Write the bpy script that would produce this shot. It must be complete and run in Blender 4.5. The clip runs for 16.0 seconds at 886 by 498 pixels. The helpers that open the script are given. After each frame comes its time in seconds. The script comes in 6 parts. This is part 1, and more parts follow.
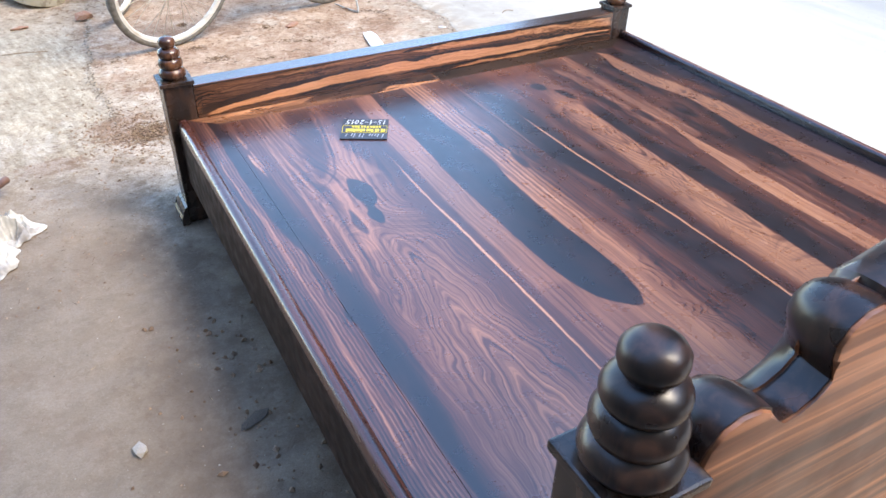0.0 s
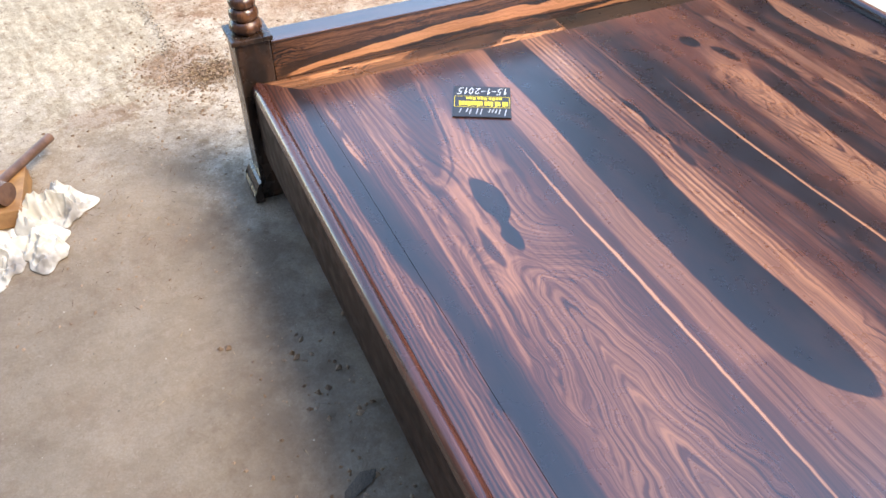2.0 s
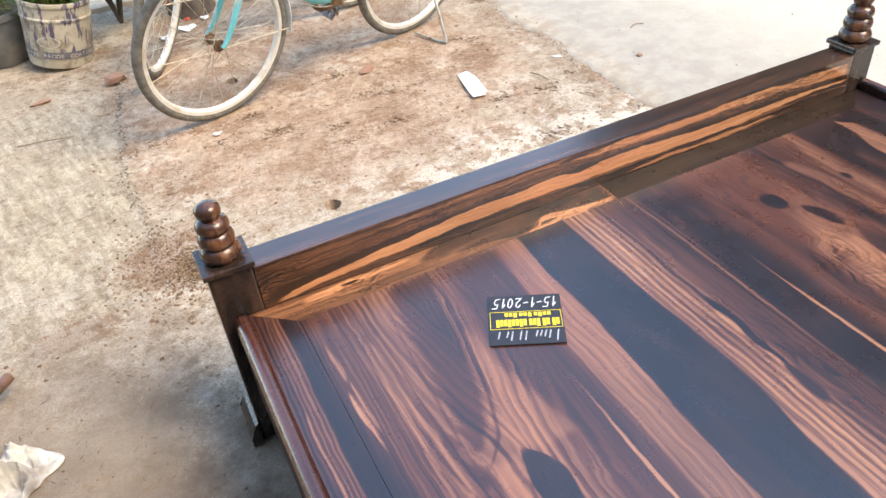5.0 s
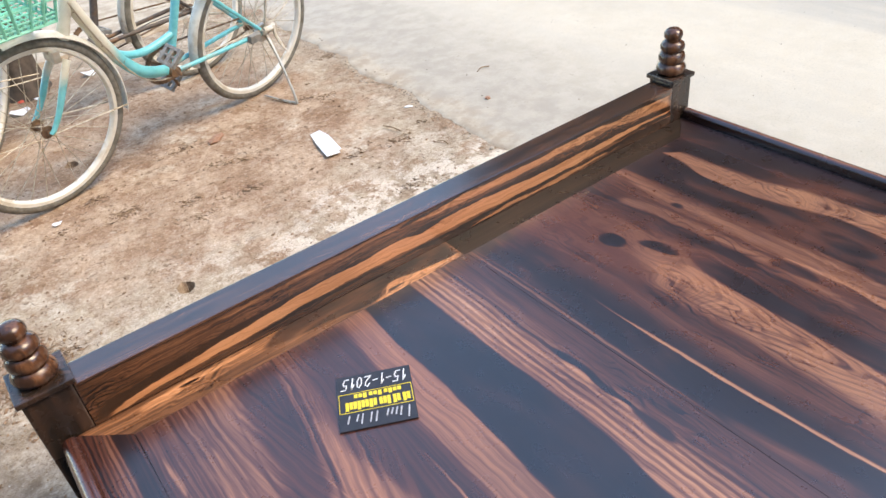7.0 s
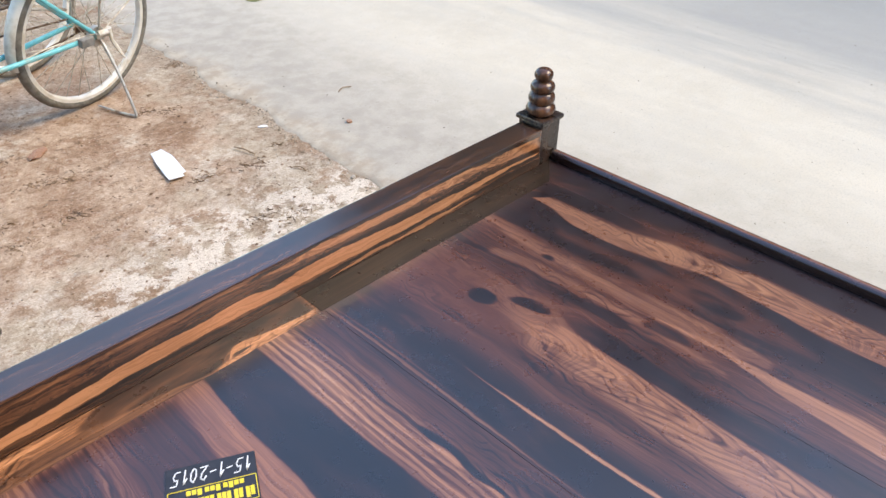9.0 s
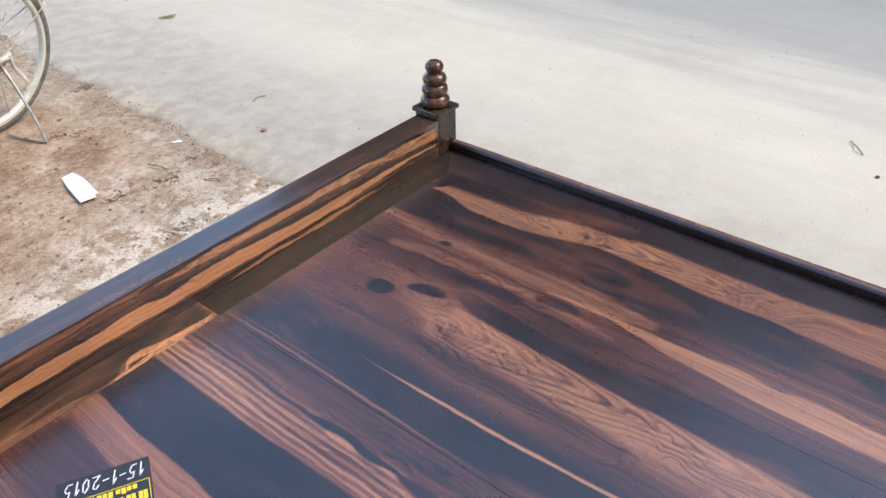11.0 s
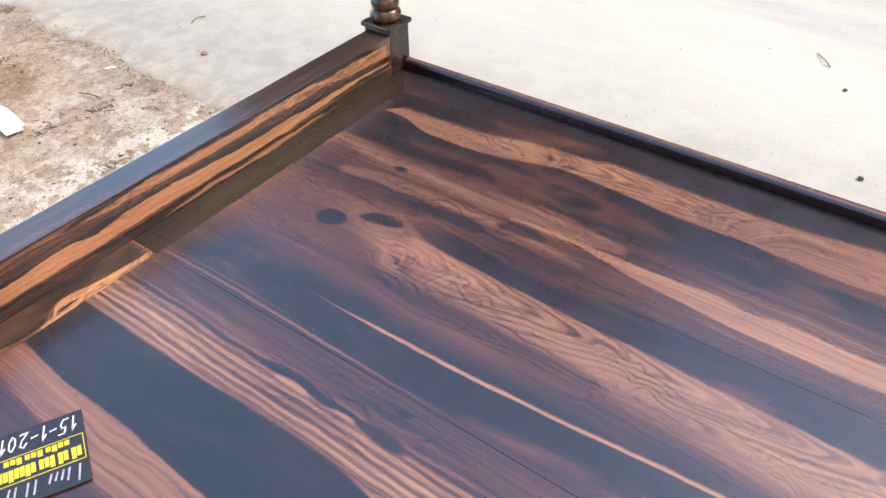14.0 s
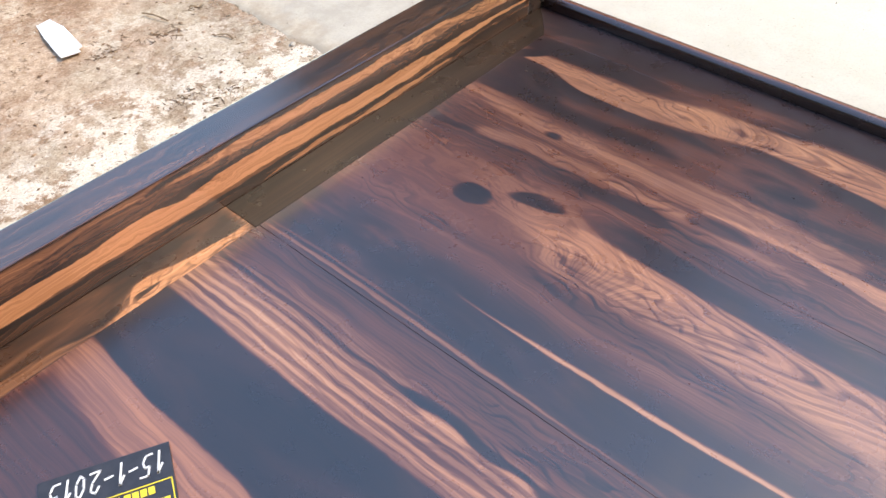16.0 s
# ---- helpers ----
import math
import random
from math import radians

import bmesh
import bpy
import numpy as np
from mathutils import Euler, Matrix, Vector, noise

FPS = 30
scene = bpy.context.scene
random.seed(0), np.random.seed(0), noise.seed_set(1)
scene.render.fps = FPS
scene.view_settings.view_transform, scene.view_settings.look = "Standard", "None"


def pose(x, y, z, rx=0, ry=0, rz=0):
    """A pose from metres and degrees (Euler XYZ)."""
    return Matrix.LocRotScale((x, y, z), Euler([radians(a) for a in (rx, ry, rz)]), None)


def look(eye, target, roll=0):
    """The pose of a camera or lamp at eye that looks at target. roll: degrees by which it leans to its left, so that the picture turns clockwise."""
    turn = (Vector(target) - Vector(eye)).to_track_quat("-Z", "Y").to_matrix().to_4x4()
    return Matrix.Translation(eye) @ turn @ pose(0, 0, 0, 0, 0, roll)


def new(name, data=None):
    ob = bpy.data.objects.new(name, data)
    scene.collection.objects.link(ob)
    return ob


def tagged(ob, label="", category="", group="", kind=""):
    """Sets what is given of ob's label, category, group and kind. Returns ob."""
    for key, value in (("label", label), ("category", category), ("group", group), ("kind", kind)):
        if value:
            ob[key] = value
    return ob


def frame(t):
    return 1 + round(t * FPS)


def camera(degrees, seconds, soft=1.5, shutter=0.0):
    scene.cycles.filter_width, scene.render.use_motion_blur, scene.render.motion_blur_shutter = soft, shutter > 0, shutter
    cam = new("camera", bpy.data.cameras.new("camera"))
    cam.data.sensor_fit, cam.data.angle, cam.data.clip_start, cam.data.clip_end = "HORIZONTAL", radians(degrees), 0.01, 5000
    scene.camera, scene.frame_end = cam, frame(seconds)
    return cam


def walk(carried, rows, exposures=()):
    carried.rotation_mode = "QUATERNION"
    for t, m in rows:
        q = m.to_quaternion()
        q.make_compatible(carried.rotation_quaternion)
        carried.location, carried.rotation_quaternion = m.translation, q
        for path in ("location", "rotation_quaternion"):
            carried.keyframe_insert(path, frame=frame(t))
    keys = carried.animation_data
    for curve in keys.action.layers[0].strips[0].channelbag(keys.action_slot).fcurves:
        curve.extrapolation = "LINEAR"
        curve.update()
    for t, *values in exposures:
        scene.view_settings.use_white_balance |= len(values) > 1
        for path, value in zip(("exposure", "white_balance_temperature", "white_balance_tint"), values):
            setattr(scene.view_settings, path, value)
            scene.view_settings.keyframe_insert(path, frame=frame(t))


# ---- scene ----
cam = camera(61.3, 16.0, shutter=0.1)
PATH = [
    (0, (-0.27, -2.214, 1.379), (0.527, -0.79, 0.223), 1.2),
    (0.5, (-0.282, -2.07, 1.375), (0.518, -0.706, 0.15), 3.5),
    (1, (-0.3, -1.908, 1.365), (0.545, -0.727, -0.01), 6.8),
    (1.5, (-0.289, -1.804, 1.377), (0.448, -0.655, -0.085), 6.1),
    (2, (-0.243, -1.665, 1.368), (0.387, -0.372, -0.021), 1.0),
    (2.5, (-0.201, -1.549, 1.356), (0.448, -0.238, -0.007), -1.6),
    (3, (-0.212, -1.366, 1.372), (0.539, -0.104, 0.014), 0.0),
    (3.5, (-0.214, -1.299, 1.365), (0.511, 0.004, 0.032), -1.9),
    (3.7, (-0.2, -1.284, 1.36), (0.492, 0.049, 0.039), -3.0),
    (5.8, (0.063, -1.172, 1.344), (0.687, 0.313, 0.159), -6.5),
    (6, (0.068, -1.181, 1.355), (0.728, 0.286, 0.166), -6.7),
    (6.5, (0.086, -1.204, 1.365), (0.851, 0.218, 0.184), -6.6),
    (7, (0.131, -1.192, 1.361), (1.013, 0.174, 0.195), -7.4),
    (7.5, (0.173, -1.09, 1.367), (1.18, 0.168, 0.183), -3.1),
    (8, (0.214, -1.004, 1.363), (1.343, 0.137, 0.169), 0.1),
    (8.2, (0.229, -0.989, 1.354), (1.378, 0.116, 0.145), 1.5),
    (10.3, (0.263, -1.183, 1.348), (1.493, -0.034, 0.267), -1.3),
    (10.5, (0.273, -1.185, 1.343), (1.515, -0.059, 0.253), -1.4),
    (11, (0.309, -1.179, 1.342), (1.556, -0.128, 0.184), -1.7),
    (11.5, (0.339, -1.181, 1.329), (1.59, -0.178, 0.134), -2.3),
    (12, (0.355, -1.181, 1.314), (1.6, -0.209, 0.088), -3.3),
    (12.5, (0.355, -1.175, 1.311), (1.59, -0.226, 0.057), -3.3),
    (13, (0.362, -1.171, 1.306), (1.583, -0.236, 0.027), -2.7),
    (13.5, (0.365, -1.161, 1.294), (1.586, -0.243, 0.003), -2.0),
    (14, (0.379, -1.137, 1.277), (1.591, -0.235, -0.033), -1.2),
    (14.5, (0.427, -1.055, 1.243), (1.617, -0.172, -0.1), -1.3),
    (15, (0.495, -0.922, 1.191), (1.669, -0.072, -0.186), 1.6),
    (15.5, (0.504, -0.849, 1.151), (1.66, 0.008, -0.238), 1.6),
    (16, (0.47, -0.796, 1.128), (1.555, 0.101, -0.293), 0.8),
]
walk(cam, [(t, look(eye, target, roll)) for t, eye, target, roll in PATH],
     exposures=[(0.0, 1.84, 7000, 10), (1.5, 1.90, 7380, 10), (2.0, 1.90, 7900, 10), (3.0, 1.92, 8250, 10), (6.0, 1.48, 8350, 10), (8.0, 1.36, 8000, 10), (11.0, 1.17, 7900, 10), (12.5, 1.32, 7900, 10), (14.5, 1.53, 8050, 10), (16.0, 1.62, 8300, 10)])
# ---- world ----
world = bpy.data.worlds.new("sky")
scene.world = world
world.use_nodes = True
wn = world.node_tree.nodes
sky = wn.new("ShaderNodeTexSky")
sky.sky_type, sky.sun_disc = "NISHITA", False
sky.sun_elevation, sky.sun_rotation = radians(52), radians(138)
sky.air_density, sky.dust_density, sky.ozone_density = 1.1, 0.05, 4.5
world.node_tree.links.new(sky.outputs[0], wn["Background"].inputs[0])
wn["Background"].inputs[1].default_value = 0.27
sun = new("sun", bpy.data.lights.new("sun", "SUN"))
sun.data.energy, sun.data.angle, sun.data.color = 1.6, radians(28), (1.0, 0.88, 0.72)
sun.matrix_world = look((2.83, -3.14, 5.41), (0, 0, 0))


# ---- materials ----
class Nodes:
    """A material's node tree with short calls."""

    def __init__(self, name):
        self.mat = bpy.data.materials.new(name)
        self.mat.use_nodes = True
        self.tree = self.mat.node_tree
        self.bsdf = self.tree.nodes["Principled BSDF"]

    def put(self, socket, value):
        if isinstance(value, bpy.types.NodeSocket):
            self.tree.links.new(value, socket)
        elif isinstance(value, tuple) and len(value) == 3 and socket.type == "RGBA":
            socket.default_value = (*value, 1)
        else:
            socket.default_value = value

    def math(self, op, a, b=0.0, c=0.0, clamp=False):
        n = self.tree.nodes.new("ShaderNodeMath")
        n.operation, n.use_clamp = op, clamp
        for i, v in enumerate((a, b, c)):
            self.put(n.inputs[i], v)
        return n.outputs[0]

    def coords(self):
        n = self.tree.nodes.new("ShaderNodeTexCoord")
        s = self.tree.nodes.new("ShaderNodeSeparateXYZ")
        self.put(s.inputs[0], n.outputs["Object"])
        return n.outputs["Object"], s.outputs

    def vector(self, x, y, z=0.0):
        n = self.tree.nodes.new("ShaderNodeCombineXYZ")
        for i, v in enumerate((x, y, z)):
            self.put(n.inputs[i], v)
        return n.outputs[0]

    def noise(self, vec, scale, detail=3.0, rough=0.5, distort=0.0):
        n = self.tree.nodes.new("ShaderNodeTexNoise")
        self.put(n.inputs["Vector"], vec)
        for k, v in (("Scale", scale), ("Detail", detail), ("Roughness", rough), ("Distortion", distort)):
            n.inputs[k].default_value = v
        return n.outputs["Fac"]

    def cells(self, vec, scale):
        n = self.tree.nodes.new("ShaderNodeTexVoronoi")
        self.put(n.inputs["Vector"], vec)
        n.inputs["Scale"].default_value = scale
        return n.outputs["Distance"]

    def step(self, x, lo, hi, a=0.0, b=1.0):
        n = self.tree.nodes.new("ShaderNodeMapRange")
        n.interpolation_type = "SMOOTHSTEP"
        for i, v in enumerate((x, lo, hi, a, b)):
            self.put(n.inputs[i], v)
        return n.outputs[0]

    def ramp(self, fac, stops):
        n = self.tree.nodes.new("ShaderNodeValToRGB")
        self.put(n.inputs[0], fac)
        e = n.color_ramp.elements
        while len(e) < len(stops):
            e.new(0.5)
        for el, (p, c) in zip(e, stops):
            el.position = p
            el.color = (*c, 1) if isinstance(c, tuple) else (c, c, c, 1)
        return n.outputs[0]

    def mix(self, fac, a, b, blend="MIX"):
        n = self.tree.nodes.new("ShaderNodeMix")
        n.data_type, n.blend_type = "RGBA", blend
        for i, v in ((0, fac), (6, a), (7, b)):
            self.put(n.inputs[i], v)
        return n.outputs[2]

    def blend(self, fac, a, b):
        n = self.tree.nodes.new("ShaderNodeMix")
        for i, v in ((0, fac), (2, a), (3, b)):
            self.put(n.inputs[i], v)
        return n.outputs[0]

    def curve(self, fac, points):
        """A free curve through (0..1, 0..1) points."""
        n = self.tree.nodes.new("ShaderNodeFloatCurve")
        self.put(n.inputs["Value"], fac)
        c = n.mapping.curves[0]
        pts = sorted(points)
        while len(c.points) < len(pts):
            c.points.new(0.5, 0.5)
        for p, (x, y) in zip(c.points, pts):
            p.location = (x, y)
            p.handle_type = "AUTO_CLAMPED"
        n.mapping.update()
        return n.outputs[0]

    def bump(self, height, strength, distance):
        n = self.tree.nodes.new("ShaderNodeBump")
        n.inputs["Strength"].default_value, n.inputs["Distance"].default_value = strength, distance
        self.put(n.inputs["Height"], height)
        self.put(self.bsdf.inputs["Normal"], n.outputs[0])

    def random(self):
        return self.tree.nodes.new("ShaderNodeObjectInfo").outputs["Random"]

    def island(self):
        return self.tree.nodes.new("ShaderNodeNewGeometry").outputs["Random Per Island"]

    def set(self, colour=None, rough=None, metal=None, **more):
        for k, v in (("Base Color", colour), ("Roughness", rough), ("Metallic", metal)):
            if v is not None:
                self.put(self.bsdf.inputs[k], v)
        for k, v in more.items():
            self.put(self.bsdf.inputs[k.replace("_", " ")], v)
        return self.mat


def plain(name, a, b, rough=0.6, metal=0.0, scale=20.0, bump=0.1, dirt=None, spec=0.5):
    """A surface that mottles between two colours, with fine relief and, if given, blotches of dirt."""
    m = Nodes(name)
    p, _ = m.coords()
    f = m.noise(p, scale, 5, 0.6)
    c = m.mix(m.step(f, 0.35, 0.65), a, b)
    if dirt:
        c = m.mix(m.math("MULTIPLY", m.step(m.noise(p, scale * 0.35, 4, 0.65), 0.5, 0.68), 0.85), c, dirt)
    m.bump(m.noise(p, scale * 6, 3), bump, 0.002)
    return m.set(c, m.step(f, 0.2, 0.8, rough * 0.85, min(1.0, rough * 1.15)), metal, Specular_IOR_Level=spec)


TONES = [(0.0, (0.005, 0.004, 0.006)), (0.25, (0.026, 0.0112, 0.0100)), (0.45, (0.087, 0.029, 0.0185)),
         (0.65, (0.19, 0.081, 0.047)), (0.82, (0.32, 0.142, 0.075)), (1.0, (0.45, 0.23, 0.125))]
WARM = [(0.0, (0.006, 0.005, 0.005)), (0.25, (0.025, 0.013, 0.008)), (0.45, (0.085, 0.036, 0.018)),
        (0.65, (0.22, 0.092, 0.042)), (0.82, (0.46, 0.20, 0.088)), (1.0, (0.66, 0.31, 0.15))]


def figured_wood(name, axes, reach, base, bands, tones, grain=0.3, curl=0.05, scale=1.0, rough=0.3, wave=0.014, knots=(), swirl=(), slant=0.0, lining=1.0, cathedral=(), contrast=(), contour=0.0, stripes=(), coat=0.0, patches=(), spec=0.7):
    """Polished rosewood. axes: which coordinates run across and along the grain; reach: (across0, across1, along0, along1);
    base: (across, tone) stops; bands: (tone, softness on either side, [(along, from, to), ...]); knots: (across, along, size)."""
    m = Nodes(name)
    p, xyz = m.coords()
    a, l = xyz[axes[0]], xyz[axes[1]]
    if slant:
        a = m.math("MULTIPLY_ADD", xyz[1], slant, a)
    a0, a1, l0, l1 = reach
    unit = lambda v: (v - a0) / (a1 - a0)
    slow = m.noise(m.vector(m.math("MULTIPLY", a, 5.0 * scale), m.math("MULTIPLY", l, 1.6 * scale)), 1.0, 2, 0.5)
    quick = m.noise(m.vector(m.math("MULTIPLY", a, 30.0 * scale), m.math("MULTIPLY", l, 7.0 * scale)), 1.0, 3, 0.55)
    jag = m.noise(m.vector(m.math("MULTIPLY", a, 60.0), m.math("MULTIPLY", l, 22.0)), 1.0, 3, 0.6)
    drift = m.math("ADD", m.math("MULTIPLY_ADD", slow, wave, -wave / 2), m.math("MULTIPLY_ADD", quick, wave * 0.8, -wave * 0.4))
    drift = m.math("ADD", drift, m.math("MULTIPLY_ADD", jag, wave * 0.35, -wave * 0.175))
    across = m.math("ADD", a, drift)
    u = m.math("DIVIDE", m.math("SUBTRACT", across, a0), a1 - a0)
    v = m.math("DIVIDE", m.math("SUBTRACT", l, l0), l1 - l0)
    # rings: the figure bends round knots and in curly patches
    warp = m.noise(m.vector(m.math("MULTIPLY", a, 6.0 * scale), m.math("MULTIPLY", l, 3.2 * scale), 3.0), 1.0, 3, 0.55)
    patch = m.step(m.noise(m.vector(m.math("MULTIPLY", a, 3.0 * scale), m.math("MULTIPLY", l, 1.1 * scale), 7.0), 1.0, 1), 0.42, 0.66, 0.25, 1.0)
    ring = m.math("ADD", a, m.math("MULTIPLY", m.math("SUBTRACT", warp, 0.5), m.math("MULTIPLY", patch, curl)))
    if swirl:
        zone = m.ramp(u, [(unit(x), t) for x, t in swirl])
        eddy = m.noise(m.vector(m.math("MULTIPLY", a, 20.0 * scale), m.math("MULTIPLY", l, 7.0 * scale), 11.0), 1.0, 3, 0.6, 0.8)
        zone = m.math("MULTIPLY", zone, m.step(m.noise(m.vector(m.math("MULTIPLY", a, 3.5), m.math("MULTIPLY", l, 2.4), 19.0), 1.0, 2), 0.36, 0.62, 0.15, 1.4))
        ring = m.math("ADD", ring, m.math("MULTIPLY", m.math("MULTIPLY_ADD", eddy, 0.05, -0.025), zone))
    for ka, kl, size in knots:
        da = m.math("SUBTRACT", across, ka)
        dl = m.math("MULTIPLY", m.math("SUBTRACT", l, kl), 0.30)
        d = m.math("SQRT", m.math("ADD", m.math("MULTIPLY", da, da), m.math("MULTIPLY", dl, dl)))
        push = m.math("MULTIPLY", m.step(d, size * 0.4, size * 3.6, 1.0, 0.0), size * 1.3)
        ring = m.math("ADD", ring, m.math("MULTIPLY", push, m.math("SIGN", da)))
    arched = []
    for xc, half, y0, y1, slope, depth in cathedral:
        # nested arches of flat-sawn grain round a middle line
        mid = m.math("ADD", m.math("SUBTRACT", a, xc), m.math("MULTIPLY_ADD", warp, half * 0.7, -half * 0.35))
        arch = m.math("ADD", m.math("SQRT", m.math("MULTIPLY_ADD", mid, mid, 0.00012)), m.math("MULTIPLY", l, slope))
        arch = m.math("ADD", arch, m.math("MULTIPLY_ADD", quick, 0.016, -0.008))
        k = m.math("MULTIPLY", m.step(m.math("ABSOLUTE", mid), half * 0.75, half, 1.0, 0.0), m.math("MULTIPLY", m.step(l, y0, y0 + 0.25), m.step(l, y1 - 0.2, y1, 1.0, 0.0)))
        ring = m.blend(k, ring, m.math("ADD", arch, xc))
        arched.append((arch, k, depth))
    lines = m.noise(m.vector(m.math("MULTIPLY", ring, 70.0 * scale * lining), m.math("MULTIPLY", l, 1.2 * scale)), 1.0, 3, 0.55)
    veins = m.noise(m.vector(m.math("MULTIPLY", ring, 230.0 * scale * lining), m.math("MULTIPLY", l, 2.6 * scale), 4.0), 1.0, 2, 0.5)
    fine = m.noise(m.vector(m.math("MULTIPLY", ring, 620.0), m.math("MULTIPLY", l, 14.0)), 1.0, 2, 0.6)
    tone = m.ramp(u, [(unit(x), t) for x, t in base])
    g = m.math("MULTIPLY_ADD", m.step(lines, 0.25, 0.75), grain * 0.55, -grain * 0.275)
    g = m.math("ADD", g, m.math("MULTIPLY_ADD", m.step(veins, 0.34, 0.64), grain * 0.5, -grain * 0.25))
    g = m.math("SUBTRACT", g, m.math("MULTIPLY", m.step(veins, 0.60, 0.70), grain * 0.35))
    g = m.math("ADD", g, m.math("MULTIPLY_ADD", fine, grain * 0.28, -grain * 0.14))
    if contrast:
        g = m.math("MULTIPLY", g, m.math("MULTIPLY", m.ramp(u, [(unit(x), t) for x, t in contrast]), 2.0))
    for s0, s1, period, depth, y0, y1, soft in stripes:
        # ribbons of pale and dark grain
        beat = m.math("SINE", m.math("MULTIPLY_ADD", warp, 6.0, m.math("MULTIPLY_ADD", quick, 2.0, m.math("MULTIPLY", ring if soft > 0.02 else across, 2 * math.pi / period))))
        inside = m.math("MULTIPLY", m.step(across, s0, s0 + soft), m.step(across, s1 - soft, s1, 1.0, 0.0))
        inside = m.math("MULTIPLY", inside, m.step(l, y0, y1, 0.1, 1.0))
        g = m.math("ADD", g, m.math("MULTIPLY", m.math("MULTIPLY", m.step(beat, -0.8, 0.8, -1.0, 0.6), depth), inside))
    for arch, k, depth in arched:
        arches = m.math("SINE", m.math("MULTIPLY_ADD", quick, 2.4, m.math("MULTIPLY", arch, 2 * math.pi / 0.0125)))
        g = m.math("ADD", g, m.math("MULTIPLY", m.math("MULTIPLY", m.step(arches, -1.0, 0.3, -1.0, 0.5), depth), k))
    if contour:
        # thin dark lines that follow the eddies of the grain
        bend = m.noise(m.vector(m.math("MULTIPLY", a, 9.0 * scale), m.math("MULTIPLY", l, 5.5 * scale), 37.0), 1.0, 2, 0.55, 0.9)
        kink = m.noise(m.vector(m.math("MULTIPLY", a, 34.0 * scale), m.math("MULTIPLY", l, 20.0 * scale), 41.0), 1.0, 2, 0.5)
        level = m.math("MULTIPLY_ADD", bend, 8.0, m.math("MULTIPLY_ADD", kink, 0.35, m.math("MULTIPLY", a, 62.0 * scale)))
        saw = m.math("FRACT", level)
        thin = m.math("MULTIPLY", m.step(saw, 0.0, 0.06), m.step(saw, 0.08, 0.45, 1.0, 0.0))
        broken = m.step(m.noise(m.vector(m.math("MULTIPLY", a, 18.0), m.math("MULTIPLY", l, 7.0), 43.0), 1.0, 2), 0.40, 0.58)
        thin = m.math("MULTIPLY", m.math("MULTIPLY", thin, broken), contour)
        where = m.math("MULTIPLY", m.step(zone, 0.5, 1.1), 0.5) if swirl else 1.0
        for px, py, rx, ry in patches:
            ex = m.math("DIVIDE", m.math("SUBTRACT", a, px), rx)
            ey = m.math("DIVIDE", m.math("SUBTRACT", l, py), ry)
            e = m.math("ADD", m.math("ADD", m.math("MULTIPLY", ex, ex), m.math("MULTIPLY", ey, ey)), m.math("MULTIPLY_ADD", quick, 0.8, -0.4))
            where = m.math("MAXIMUM", where, m.step(e, 0.45, 1.1, 1.25, 0.0))
        thin = m.math("MULTIPLY", thin, where)
        g = m.math("SUBTRACT", g, thin)
    cloud = m.noise(m.vector(m.math("MULTIPLY", a, 13.0 * scale), m.math("MULTIPLY", l, 3.0 * scale), 23.0), 1.0, 4, 0.6, 0.5)
    g = m.math("ADD", g, m.math("ADD", m.math("MULTIPLY_ADD", slow, 0.34, -0.17), m.math("MULTIPLY_ADD", cloud, 0.3, -0.15)))
    tone = m.math("ADD", tone, m.math("MULTIPLY", g, m.step(tone, 0.08, 0.4, 0.25, 1.0)), clamp=True)
    for t, (s0, s1), edge in bands:
        lo = m.curve(v, [((y - l0) / (l1 - l0), unit(x0)) for y, x0, x1 in edge])
        hi = m.curve(v, [((y - l0) / (l1 - l0), unit(x1)) for y, x0, x1 in edge])
        s0, s1 = s0 / (a1 - a0), s1 / (a1 - a0)
        k = m.math("MULTIPLY", m.step(m.math("SUBTRACT", u, lo), -s0, s0), m.step(m.math("SUBTRACT", hi, u), -s1, s1))
        k = m.math("MULTIPLY", k, m.step(m.math("SUBTRACT", hi, lo), 0.0, 0.003))
        first, last = min(e[0] for e in edge), max(e[0] for e in edge)
        k = m.math("MULTIPLY", k, m.math("MULTIPLY", m.step(l, first - 0.004, first + 0.02), m.step(l, last - 0.02, last + 0.004, 1.0, 0.0)))
        tone = m.blend(k, tone, m.math("ADD", t, m.math("MULTIPLY", g, 0.8 if t > 0.5 else 0.5) if t > 0.2 else m.math("MAXIMUM", m.math("MULTIPLY_ADD", cloud, 1.5 if t > 0.08 else 0.9, -0.68 if t > 0.08 else -0.42), m.math("MULTIPLY", g, 0.25))))
    colour = m.ramp(tone, tones)
    hue = m.noise(m.vector(m.math("MULTIPLY", a, 2.2), m.math("MULTIPLY", l, 0.8), 5.0), 1.0, 1)
    colour = m.mix(m.step(hue, 0.35, 0.7, 0.0, 0.35), colour, m.mix(1.0, colour, (1.15, 0.82, 0.78), "MULTIPLY"))
    m.bump(m.math("ADD", m.math("MULTIPLY", fine, 0.25), m.noise(p, 9.0, 2)), 0.03, 0.002)
    smear = m.noise(p, 14.0, 4, 0.6)
    return m.set(colour, m.step(smear, 0.3, 0.75, rough * 0.85, rough * 1.2), Specular_IOR_Level=spec, Coat_Weight=coat, Coat_Roughness=0.22)


